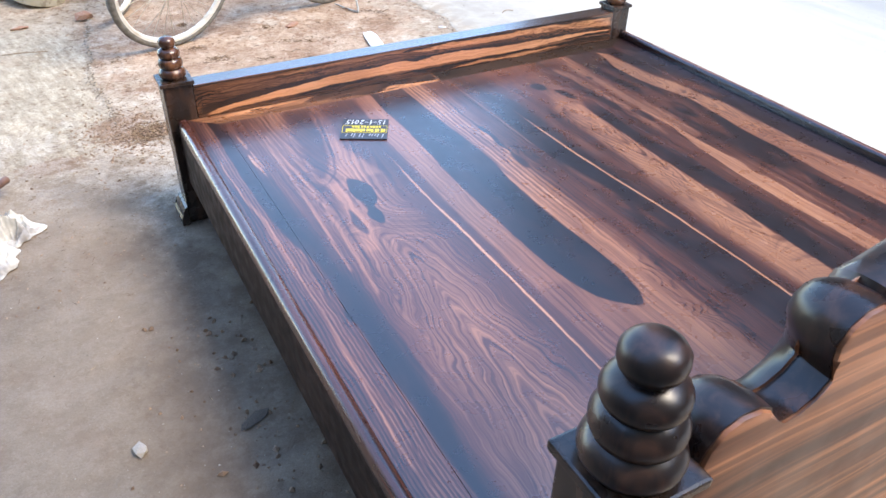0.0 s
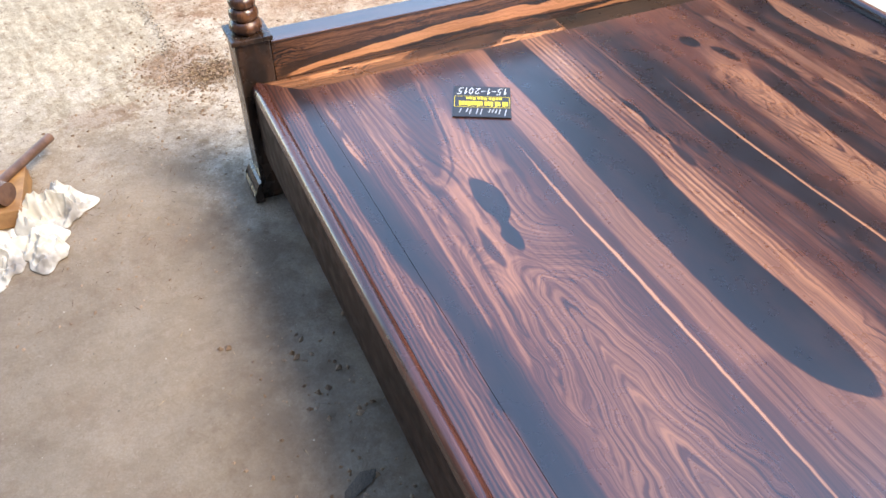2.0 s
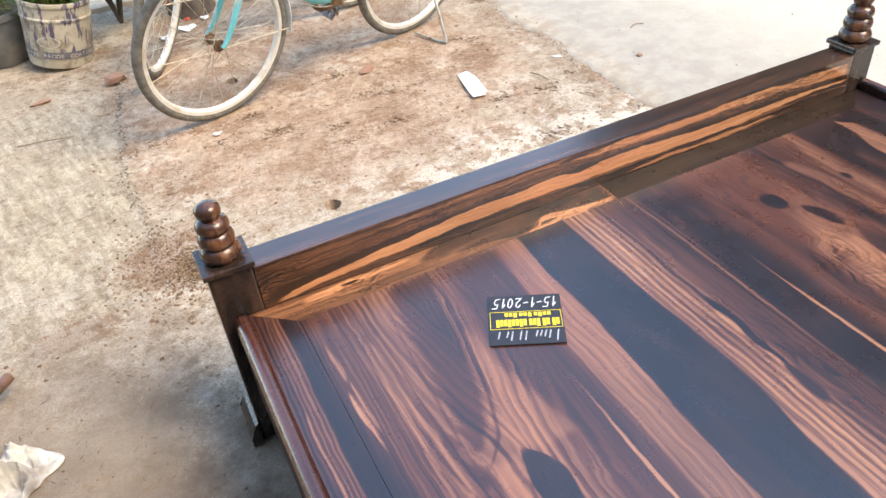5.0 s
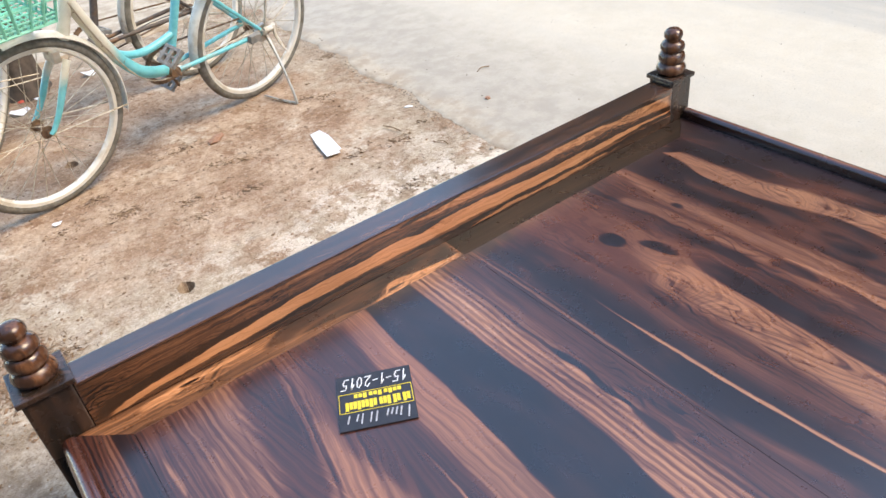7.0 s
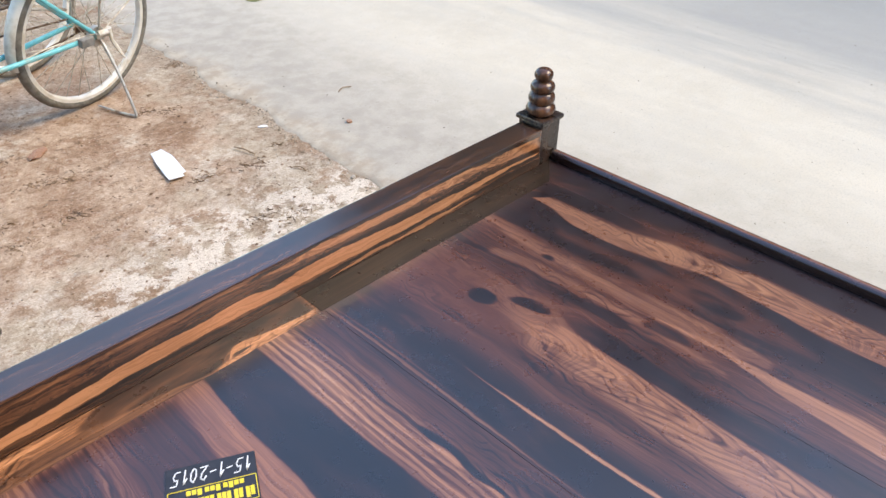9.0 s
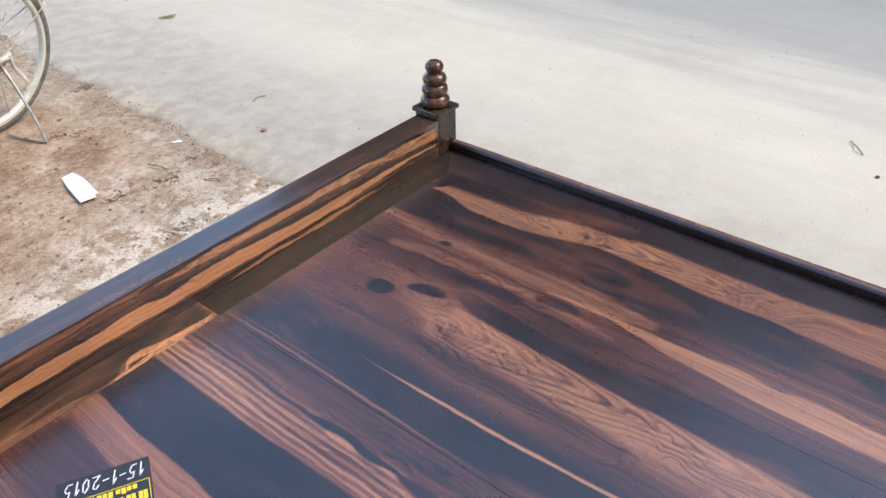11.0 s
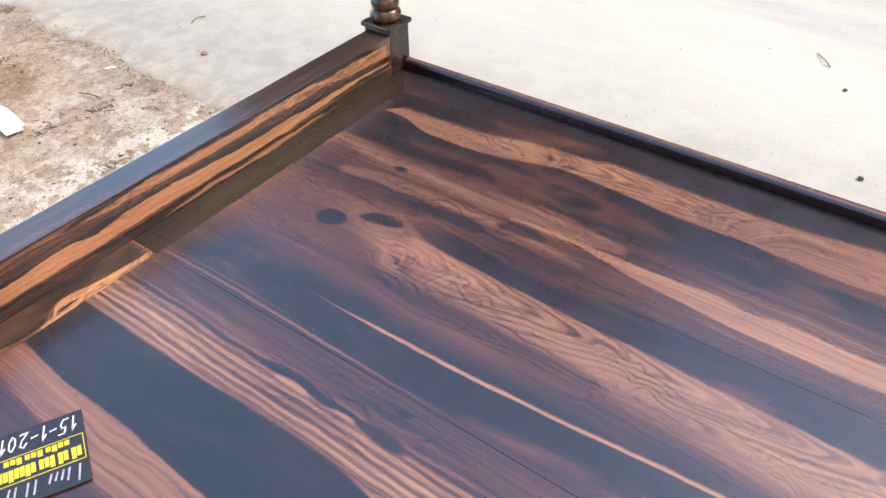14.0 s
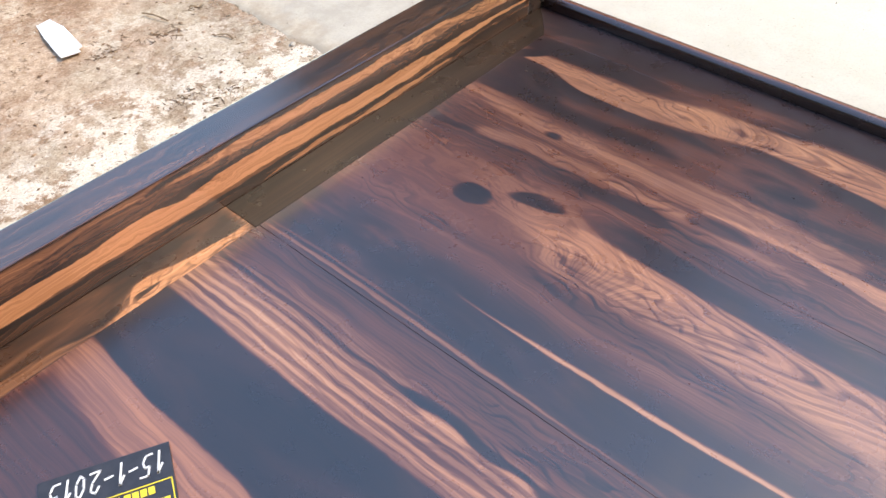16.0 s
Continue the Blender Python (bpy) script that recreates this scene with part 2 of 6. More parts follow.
def turned_wood(name, dark, light, along=2, rough=0.25, spec=0.55):
    """Dark polished wood of posts and turnings."""
    m = Nodes(name)
    p, xyz = m.coords()
    s = [38.0, 38.0, 38.0]
    s[along] = 5.0
    q = m.vector(*[m.math("MULTIPLY", xyz[i], s[i]) for i in range(3)])
    f = m.noise(q, 1.0, 4, 0.6, 0.6)
    c = m.mix(m.step(f, 0.4, 0.72), dark, light)
    m.bump(m.noise(p, 60.0, 2), 0.04, 0.001)
    return m.set(c, m.step(m.noise(p, 25.0, 3), 0.3, 0.7, rough * 0.8, rough * 1.3), Specular_IOR_Level=spec)


PANEL_BASE = [(0.0, 0.30), (0.055, 0.40), (0.075, 0.30), (0.088, 0.46), (0.105, 0.50), (0.145, 0.38), (0.21, 0.44), (0.30, 0.55), (0.41, 0.59), (0.475, 0.40),
     (0.515, 0.37), (0.55, 0.56), (0.61, 0.56), (0.765, 0.68), (0.815, 0.70), (0.852, 0.38), (0.905, 0.37), (0.925, 0.26), (1.02, 0.22),
     (1.06, 0.36), (1.12, 0.52), (1.18, 0.66), (1.275, 0.32), (1.345, 0.40), (1.40, 0.42), (1.46, 0.37), (1.54, 0.30), (1.58, 0.58),
     (1.625, 0.60), (1.655, 0.22), (1.70, 0.17), (1.80, 0.17)]
PANEL_BANDS = [
        (0.05, (0.004, 0.03), [(-2.1, 0.16, 0.19), (-1.51, 0.153, 0.191), (-1.36, 0.147, 0.201), (-1.24, 0.143, 0.2), (-1.12, 0.149, 0.198), (-1.085, 0.133, 0.197), (-1.05, 0.142, 0.196), (-0.91, 0.150, 0.193), (-0.74, 0.122, 0.184), (-0.5, 0.110, 0.162), (-0.17, 0.112, 0.136), (0.0, 0.11, 0.13)]),
        (0.04, (0.004, 0.004), [(-1.342, 0.712, 0.716), (-1.30, 0.67, 0.738), (-1.26, 0.645, 0.748), (-1.15, 0.618, 0.755), (-0.98, 0.614, 0.747), (-0.77, 0.612, 0.75), (-0.63, 0.617, 0.764), (-0.48, 0.627, 0.762), (-0.27, 0.630, 0.757), (0.0, 0.645, 0.759)]),
        (0.10, (0.004, 0.03), [(-2.0, 0.93, 1.02), (-0.9, 0.929, 1.02), (-0.5, 0.930, 1.03), (-0.07, 0.945, 1.055), (0.0, 0.945, 1.055)]),
        (0.10, (0.005, 0.010), [(-2.0, 1.18, 1.272), (-1.3, 1.197, 1.276), (-1.04, 1.205, 1.271), (-0.97, 1.208, 1.266), (-0.82, 1.207, 1.260), (-0.67, 1.213, 1.260), (-0.60, 1.219, 1.265), (-0.52, 1.224, 1.266), (-0.45, 1.238, 1.260), (-0.41, 1.252, 1.256)]),
        (0.47, (0.05, 0.05), [(-0.44, 1.09, 1.12), (-0.32, 1.06, 1.20), (-0.18, 1.05, 1.24), (-0.03, 1.05, 1.26)]),
        (0.73, (0.032, 0.004), [(-1.5, 1.08, 1.185), (-1.2, 1.09, 1.196), (-0.98, 1.105, 1.203), (-0.78, 1.125, 1.205), (-0.68, 1.13, 1.211), (-0.58, 1.14, 1.217), (-0.48, 1.17, 1.224), (-0.43, 1.20, 1.225)]),
        (0.62, (0.012, 0.006), [(-0.80, 1.40, 1.42), (-0.65, 1.384, 1.443), (-0.50, 1.385, 1.455), (-0.35, 1.390, 1.457), (-0.21, 1.388, 1.450), (-0.13, 1.394, 1.436), (-0.06, 1.40, 1.425)]),
        (0.70, (0.004, 0.010), [(-2.0, 1.55, 1.69), (-1.18, 1.556, 1.682), (-0.98, 1.561, 1.658), (-0.77, 1.569, 1.658), (-0.67, 1.577, 1.663), (-0.56, 1.579, 1.648), (-0.46, 1.553, 1.632), (-0.36, 1.534, 1.602), (-0.26, 1.528, 1.595), (-0.15, 1.523, 1.588), (-0.05, 1.555, 1.584)]),
        (0.16, (0.012, 0.02), [(-0.62, 1.652, 1.70), (-0.46, 1.640, 1.70), (-0.36, 1.612, 1.70), (-0.26, 1.604, 1.70), (-0.15, 1.598, 1.70), (-0.04, 1.592, 1.70)]),
        (0.33, (0.030, 0.012), [(-2.1, 0.470, 0.545), (-0.95, 0.471, 0.541), (-0.73, 0.466, 0.545), (-0.62, 0.465, 0.547), (-0.52, 0.458, 0.550), (-0.41, 0.446, 0.549), (-0.30, 0.436, 0.558), (-0.19, 0.448, 0.570), (-0.07, 0.495, 0.581)]),
        (0.64, (0.010, 0.003), [(-1.2, 0.552, 0.615), (-0.77, 0.549, 0.612), (-0.65, 0.552, 0.614), (-0.54, 0.554, 0.623), (-0.42, 0.554, 0.631), (-0.31, 0.562, 0.636), (-0.19, 0.576, 0.635), (-0.07, 0.586, 0.640)]),
        (0.33, (0.016, 0.010), [(-0.53, 0.296, 0.302), (-0.48, 0.296, 0.331), (-0.42, 0.300, 0.355), (-0.35, 0.306, 0.372), (-0.29, 0.310, 0.384), (-0.22, 0.316, 0.396), (-0.07, 0.335, 0.420)]),
        (0.38, (0.003, 0.003), [(-0.56, 0.294, 0.300), (-0.52, 0.330, 0.337), (-0.46, 0.353, 0.360), (-0.40, 0.372, 0.378), (-0.30, 0.394, 0.399), (-0.20, 0.414, 0.418), (-0.12, 0.428, 0.431)]),
        (0.42, (0.003, 0.003), [(-0.57, 0.286, 0.290), (-0.50, 0.279, 0.285), (-0.42, 0.282, 0.288), (-0.32, 0.288, 0.293), (-0.22, 0.298, 0.302), (-0.12, 0.310, 0.313)]),
        (0.68, (0.008, 0.010), [(-0.57, 0.385, 0.452), (-0.52, 0.362, 0.447), (-0.48, 0.364, 0.440), (-0.42, 0.380, 0.427), (-0.36, 0.390, 0.412), (-0.26, 0.404, 0.410)]),
        (0.70, (0.012, 0.006), [(-0.90, 0.276, 0.300), (-0.80, 0.280, 0.319), (-0.74, 0.284, 0.336), (-0.68, 0.290, 0.332), (-0.61, 0.297, 0.338), (-0.55, 0.306, 0.350)]),
        (0.30, (0.004, 0.004), [(-0.83, 0.302, 0.304), (-0.79, 0.288, 0.310), (-0.76, 0.287, 0.309), (-0.73, 0.294, 0.308), (-0.69, 0.304, 0.306)]),
        (0.30, (0.002, 0.002), [(-1.00, 0.250, 0.254), (-0.80, 0.262, 0.268), (-0.66, 0.272, 0.277), (-0.50, 0.266, 0.270), (-0.30, 0.262, 0.265)]),
        (0.70, (0.003, 0.003), [(-1.05, 0.222, 0.230), (-0.85, 0.238, 0.248), (-0.65, 0.250, 0.258), (-0.45, 0.246, 0.253), (-0.2, 0.240, 0.245)]),
        (0.72, (0.003, 0.003), [(-0.95, 0.205, 0.210), (-0.75, 0.212, 0.222), (-0.55, 0.222, 0.230), (-0.35, 0.222, 0.228), (-0.2, 0.218, 0.221)]),
        (0.14, (0.03, 0.004), [(-2.0, 1.48, 1.57), (-1.22, 1.485, 1.562), (-1.07, 1.47, 1.538), (-0.96, 1.466, 1.565), (-0.85, 1.46, 1.557), (-0.72, 1.452, 1.573), (-0.58, 1.45, 1.578), (-0.44, 1.43, 1.537), (-0.26, 1.43, 1.53), (-0.12, 1.44, 1.56), (0.0, 1.45, 1.56)]),
        (0.10, (0.004, 0.004), [(-0.41, 1.236, 1.240), (-0.38, 1.223, 1.250), (-0.35, 1.214, 1.248), (-0.325, 1.211, 1.234), (-0.305, 1.212, 1.217)]),
        (0.08, (0.004, 0.004), [(-0.305, 1.180, 1.186), (-0.285, 1.164, 1.202), (-0.262, 1.158, 1.203), (-0.242, 1.163, 1.194), (-0.230, 1.172, 1.178)]),
        (0.05, (0.0025, 0.0025), [(-0.80, 0.350, 0.353), (-0.785, 0.345, 0.364), (-0.745, 0.335, 0.373), (-0.715, 0.348, 0.368), (-0.69, 0.350, 0.385), (-0.66, 0.340, 0.396), (-0.618, 0.339, 0.401), (-0.58, 0.348, 0.388), (-0.56, 0.352, 0.374), (-0.545, 0.358, 0.361)]),
        (0.90, (0.002, 0.002), [(-2.0, 0.511, 0.516), (-1.48, 0.510, 0.515), (-1.25, 0.514, 0.520), (-1.0, 0.510, 0.518), (-0.75, 0.508, 0.515), (-0.45, 0.515, 0.517)]),
        (0.88, (0.002, 0.003), [(-1.9, 1.03, 1.037), (-1.06, 1.022, 1.029), (-0.8, 1.004, 1.012), (-0.58, 0.998, 1.005), (-0.37, 0.999, 1.001)]),
        (0.78, (0.003, 0.004), [(-1.8, 1.34, 1.40), (-1.26, 1.338, 1.396), (-1.09, 1.335, 1.397), (-1.03, 1.337, 1.390), (-0.96, 1.343, 1.398), (-0.89, 1.349, 1.392), (-0.83, 1.355, 1.391), (-0.76, 1.369, 1.391), (-0.69, 1.380, 1.391), (-0.62, 1.380, 1.388), (-0.55, 1.376, 1.380)]),
        (0.84, (0.002, 0.003), [(-0.46, 0.172, 0.173), (-0.40, 0.166, 0.173), (-0.34, 0.159, 0.169), (-0.29, 0.160, 0.163)]),
        (0.76, (0.002, 0.003), [(-0.42, 0.180, 0.181), (-0.36, 0.173, 0.180), (-0.30, 0.170, 0.176), (-0.26, 0.172, 0.173)]),
        (0.74, (0.002, 0.004), [(-0.28, 0.168, 0.170), (-0.24, 0.164, 0.172), (-0.18, 0.163, 0.167), (-0.15, 0.164, 0.165)]),
        (0.62, (0.0015, 0.002), [(-0.75, 0.921, 0.923), (-0.5, 0.922, 0.927), (-0.25, 0.923, 0.930), (-0.07, 0.922, 0.927)]),
        (0.55, (0.0015, 0.002), [(-0.50, 0.932, 0.933), (-0.35, 0.935, 0.939), (-0.2, 0.935, 0.940), (-0.07, 0.933, 0.936)]),
        (0.42, (0.02, 0.02), [(-0.86, 1.49, 1.495), (-0.74, 1.468, 1.532), (-0.62, 1.458, 1.545), (-0.5, 1.468, 1.52), (-0.42, 1.495, 1.50)]),
        (0.10, (0.012, 0.012), [(-0.70, 1.50, 1.504), (-0.66, 1.482, 1.522), (-0.61, 1.476, 1.53), (-0.57, 1.492, 1.515), (-0.55, 1.50, 1.503)]),
        (0.08, (0.004, 0.004), [(-0.13, 1.60, 1.603), (-0.10, 1.57, 1.60), (-0.071, 1.548, 1.585), (-0.05, 1.548, 1.58)]),
        (0.82, (0.003, 0.003), [(-0.545, 0.828, 0.831), (-0.52, 0.824, 0.838), (-0.48, 0.828, 0.843), (-0.455, 0.833, 0.836)]),
        (0.08, (0.003, 0.003), [(-0.60, 0.838, 0.842), (-0.56, 0.832, 0.846), (-0.50, 0.842, 0.853), (-0.45, 0.838, 0.850), (-0.42, 0.84, 0.843)]),
        (0.08, (0.004, 0.006), [(-0.73, 0.832, 0.835), (-0.69, 0.826, 0.85), (-0.65, 0.83, 0.848), (-0.62, 0.835, 0.84)]),
        (0.56, (0.006, 0.008), [(-0.75, 1.325, 1.335), (-0.6, 1.325, 1.352), (-0.45, 1.33, 1.365), (-0.3, 1.325, 1.36), (-0.16, 1.30, 1.33)]),
        (0.10, (0.006, 0.006), [(-0.66, 1.352, 1.356), (-0.62, 1.345, 1.372), (-0.57, 1.34, 1.365), (-0.54, 1.345, 1.35)]),
        (0.12, (0.005, 0.006), [(-0.55, 1.31, 1.313), (-0.50, 1.303, 1.33), (-0.44, 1.300, 1.325), (-0.36, 1.296, 1.308), (-0.30, 1.295, 1.298)]),
        (0.06, (0.003, 0.003), [(-0.30, 1.386, 1.388), (-0.285, 1.38, 1.396), (-0.268, 1.38, 1.394), (-0.258, 1.386, 1.388)]),
        (0.30, (0.02, 0.02), [(-0.9, 1.10, 1.105), (-0.6, 1.085, 1.11), (-0.35, 1.09, 1.105), (-0.2, 1.095, 1.098)]),
        (0.72, (0.003, 0.004), [(-1.5, 0.084, 0.09), (-1.28, 0.088, 0.095), (-0.92, 0.093, 0.101), (-0.69, 0.093, 0.102), (-0.5, 0.079, 0.086), (-0.3, 0.078, 0.082)]),
]
PANEL_STRIPES = [(0.055, 0.146, 0.0085, 0.13, -2.2, -2.15, 0.008), (0.756, 0.86, 0.0150, 0.17, -1.2, -0.75, 0.012), (0.19, 0.47, 0.0135, 0.09, -0.95, -0.65, 0.04), (0.53, 0.62, 0.016, 0.06, -2.0, -1.9, 0.025)]
PANEL_PATCHES = [(1.14, -0.75, 0.07, 0.42), (1.62, -0.72, 0.04, 0.36), (1.59, -0.33, 0.03, 0.14), (0.87, -0.62, 0.035, 0.22), (1.10, -0.20, 0.05, 0.10), (1.33, -0.45, 0.05, 0.2), (0.84, -1.35, 0.05, 0.25)]
PANEL_CONTRAST = [(0.0, 0.5), (0.14, 0.5), (0.2, 0.55), (0.45, 0.6), (0.52, 0.45), (0.6, 0.5), (0.755, 0.5), (0.77, 0.5), (0.83, 0.5), (0.86, 0.5), (1.04, 0.3), (1.1, 0.5), (1.19, 0.55), (1.28, 0.55), (1.56, 0.55), (1.62, 0.6), (1.68, 0.25)]
PANEL_SWIRL = [(0.0, 0.1), (0.2, 0.15), (0.30, 0.35), (0.42, 0.3), (0.5, 0.1), (0.75, 0.12), (0.85, 0.5), (0.91, 0.4), (1.03, 0.25), (1.08, 0.8), (1.19, 1.0), (1.27, 0.7), (1.42, 0.9), (1.56, 0.6), (1.59, 1.0), (1.64, 0.9), (1.7, 0.3)]
PANEL_KNOTS = [(0.372, -0.66, 0.05), (1.18, -0.27, 0.035)]


def panel_wood(name, x0, x1):
    """The figure of the boards that lie between x0 and x1."""
    def within(lo, hi):
        return hi > x0 - 0.03 and lo < x1 + 0.03
    return figured_wood(
        name, (0, 1), (0.0, 1.8, -2.1, 0.1), PANEL_BASE,
        [b for b in PANEL_BANDS if within(min(e[1] for e in b[2]), max(e[2] for e in b[2]))], TONES,
        grain=0.34, curl=0.085, wave=0.012, contour=0.24, coat=0.52, spec=0.7,
        stripes=[b for b in PANEL_STRIPES if within(b[0], b[1])],
        patches=[b for b in PANEL_PATCHES if within(b[0] - b[2], b[0] + b[2])],
        contrast=PANEL_CONTRAST, swirl=PANEL_SWIRL,
        knots=[k for k in PANEL_KNOTS if within(k[0], k[0])],
        cathedral=[c for c in ((0.355, 0.13, -1.95, -0.72, 0.16, 0.09), (1.180, 0.060, -1.5, -0.40, -0.15, 0.13), (1.615, 0.045, -1.05, -0.42, -0.15, 0.12)) if x0 < c[0] < x1])


RAIL = figured_wood(
    "rosewood_rail", (2, 0), (0.15, 0.54, 0.0, 1.8),
    [(0.15, 0.3), (0.36, 0.36), (0.385, 0.48), (0.40, 0.45), (0.415, 0.43), (0.435, 0.46), (0.452, 0.44), (0.462, 0.36), (0.47, 0.36), (0.485, 0.36), (0.50, 0.28), (0.52, 0.32), (0.54, 0.28)],
    [
        (0.24, (0.004, 0.004), [(0.1, 0.372, 0.392), (0.33, 0.395, 0.418), (0.65, 0.408, 0.426), (0.98, 0.406, 0.430), (1.3, 0.398, 0.42), (1.7, 0.39, 0.405)]),
        (0.94, (0.0014, 0.0014), [(0.12, 0.362, 0.371), (0.2, 0.371, 0.386), (0.33, 0.377, 0.401), (0.45, 0.383, 0.408), (0.56, 0.386, 0.418), (0.68, 0.389, 0.420), (0.78, 0.389, 0.425), (0.85, 0.386, 0.417), (0.93, 0.390, 0.424), (1.0, 0.388, 0.423), (1.10, 0.388, 0.419), (1.21, 0.385, 0.412), (1.31, 0.386, 0.411), (1.42, 0.390, 0.408), (1.53, 0.396, 0.407), (1.7, 0.398, 0.404)]),
        (0.12, (0.0016, 0.003), [(0.3, 0.366, 0.368), (0.6, 0.376, 0.385), (0.95, 0.374, 0.381), (1.2, 0.377, 0.384), (1.5, 0.376, 0.381), (1.7, 0.377, 0.381)]),
        (0.84, (0.0014, 0.0014), [(0.98, 0.362, 0.363), (1.06, 0.363, 0.371), (1.12, 0.364, 0.375), (1.2, 0.364, 0.370), (1.25, 0.361, 0.373), (1.36, 0.364, 0.373), (1.46, 0.370, 0.373)]),
        (0.78, (0.0016, 0.0016), [(0.82, 0.450, 0.451), (0.92, 0.444, 0.458), (1.02, 0.441, 0.462), (1.2, 0.436, 0.456), (1.3, 0.440, 0.463), (1.4, 0.435, 0.463), (1.48, 0.433, 0.452), (1.55, 0.426, 0.455), (1.7, 0.42, 0.448)]),
        (0.62, (0.0015, 0.003), [(0.35, 0.452, 0.453), (0.50, 0.452, 0.460), (0.62, 0.449, 0.463), (0.70, 0.453, 0.464), (0.78, 0.455, 0.464), (0.90, 0.460, 0.464)]),
        (0.55, (0.0012, 0.0012), [(0.42, 0.436, 0.437), (0.52, 0.436, 0.442), (0.64, 0.440, 0.446), (0.76, 0.446, 0.449)]),
        (0.14, (0.0016, 0.004), [(0.80, 0.453, 0.456), (0.95, 0.460, 0.468), (1.2, 0.458, 0.466), (1.4, 0.464, 0.470), (1.6, 0.455, 0.462), (1.7, 0.45, 0.456)]),
    ],
    WARM, grain=0.40, curl=0.05, scale=1.5, wave=0.017, swirl=[(0.15, 0.6), (0.38, 0.35), (0.42, 0.9), (0.46, 1.0), (0.54, 0.6)], slant=1.0, lining=0.75, contour=0.5, rough=0.2, coat=0.7)
FOOT_LEFT = figured_wood(
    "rosewood_border", (1, 0), (-0.1, 0.02, 0.0, 1.0),
    [(-0.1, 0.50), (-0.05, 0.57), (-0.02, 0.65), (0.02, 0.58)],
    [(0.20, (0.003, 0.004), [(0.42, -0.035, -0.028), (0.50, -0.048, 0.002), (0.6, -0.056, 0.014), (0.66, -0.066, 0.014), (0.735, -0.036, 0.014), (0.79, -0.046, 0.014), (0.91, -0.057, 0.014)]),
     (0.90, (0.0015, 0.002), [(0.66, -0.072, -0.069), (0.70, -0.072, -0.061), (0.735, -0.072, -0.037), (0.79, -0.072, -0.047), (0.85, -0.072, -0.053), (0.91, -0.072, -0.058)]),
     (0.12, (0.0012, 0.0012), [(0.705, -0.064, -0.062), (0.722, -0.062, -0.053), (0.745, -0.059, -0.054), (0.76, -0.057, -0.056)]),
     (0.88, (0.0025, 0.003), [(0.16, -0.03, -0.02), (0.22, -0.030, -0.010), (0.29, -0.022, -0.006), (0.34, -0.020, -0.009), (0.42, -0.012, -0.008)]),
     (0.08, (0.0015, 0.0015), [(0.245, -0.018, -0.0175), (0.27, -0.021, -0.014), (0.30, -0.018, -0.0165)])],
    WARM, grain=0.4, curl=0.05, scale=1.3, wave=0.014, swirl=[(-0.1, 1.0), (0.02, 1.0)], lining=0.7, contour=0.6)
FOOT_RIGHT = figured_wood(
    "rosewood_border_dark", (1, 0), (-0.1, 0.02, 0.9, 1.8),
    [(-0.1, 0.24), (-0.05, 0.28), (0.02, 0.25)], [],
    [(0.0, (0.006, 0.005, 0.004)), (0.25, (0.020, 0.013, 0.008)), (0.45, (0.055, 0.032, 0.018)), (0.65, (0.16, 0.085, 0.04)), (0.82, (0.3, 0.15, 0.06)), (1.0, (0.45, 0.23, 0.1))],
    grain=0.22, curl=0.03, spec=0.35)
HEAD = figured_wood(
    "rosewood_headboard", (2, 0), (0.1, 1.3, 0.0, 1.8),
    [(0.1, 0.58), (0.6, 0.62), (0.8, 0.68), (0.85, 0.58), (0.9, 0.72), (0.95, 0.62), (1.0, 0.68), (1.3, 0.58)], [],
    WARM, grain=0.5, curl=0.16, rough=0.4, scale=0.55, lining=0.5)
POST = turned_wood("ebony_post", (0.022, 0.015, 0.012), (0.075, 0.04, 0.027))
CREST = turned_wood("ebony_crest", (0.014, 0.008, 0.007), (0.075, 0.034, 0.022), rough=0.3)
FINIAL = turned_wood("turned_finial", (0.045, 0.020, 0.012), (0.22, 0.092, 0.042), rough=0.22)
SIDE = turned_wood("rosewood_side", (0.024, 0.015, 0.012), (0.066, 0.038, 0.028), along=1, rough=0.6, spec=0.15)
# stops at x 1.75-1.757 paint the shadow on the right moulding's inner face
RIM = figured_wood(
    "rosewood_rim", (0, 1), (0.0, 1.8, -2.1, 0.1),
    [(0.0, 0.32), (0.031, 0.37), (0.040, 0.34), (0.045, 0.43), (0.050, 0.33), (0.055, 0.42), (0.06, 0.32), (1.75, 0.10), (1.757, 0.16), (1.761, 0.50), (1.767, 0.66), (1.772, 0.46), (1.777, 0.62), (1.782, 0.45), (1.8, 0.24)], [],
    TONES, grain=0.32, curl=0.02, scale=1.2, wave=0.008, rough=0.26, spec=0.6, coat=0.5)


# ---- builders ----
def link(name, bm, mat, parent=None, label="", smooth=False):
    me = bpy.data.meshes.new(name)
    bmesh.ops.recalc_face_normals(bm, faces=bm.faces)
    bm.to_mesh(me)
    bm.free()
    me.materials.append(mat)
    if smooth:
        me.shade_smooth()
        me.set_sharp_from_angle(angle=radians(42))
    ob = new(name, me)
    if parent:
        ob.parent = parent
    if label:
        tagged(ob, label)
    return ob


def part(name, bm, mat, parent, label="", smooth=False):
    return link(name, bm, mat, parent, label, smooth)


def thing(name, label, category, group="", m=None):
    ob = tagged(new(name), label, category, group)
    if m is not None:
        ob.matrix_world = m
    return ob


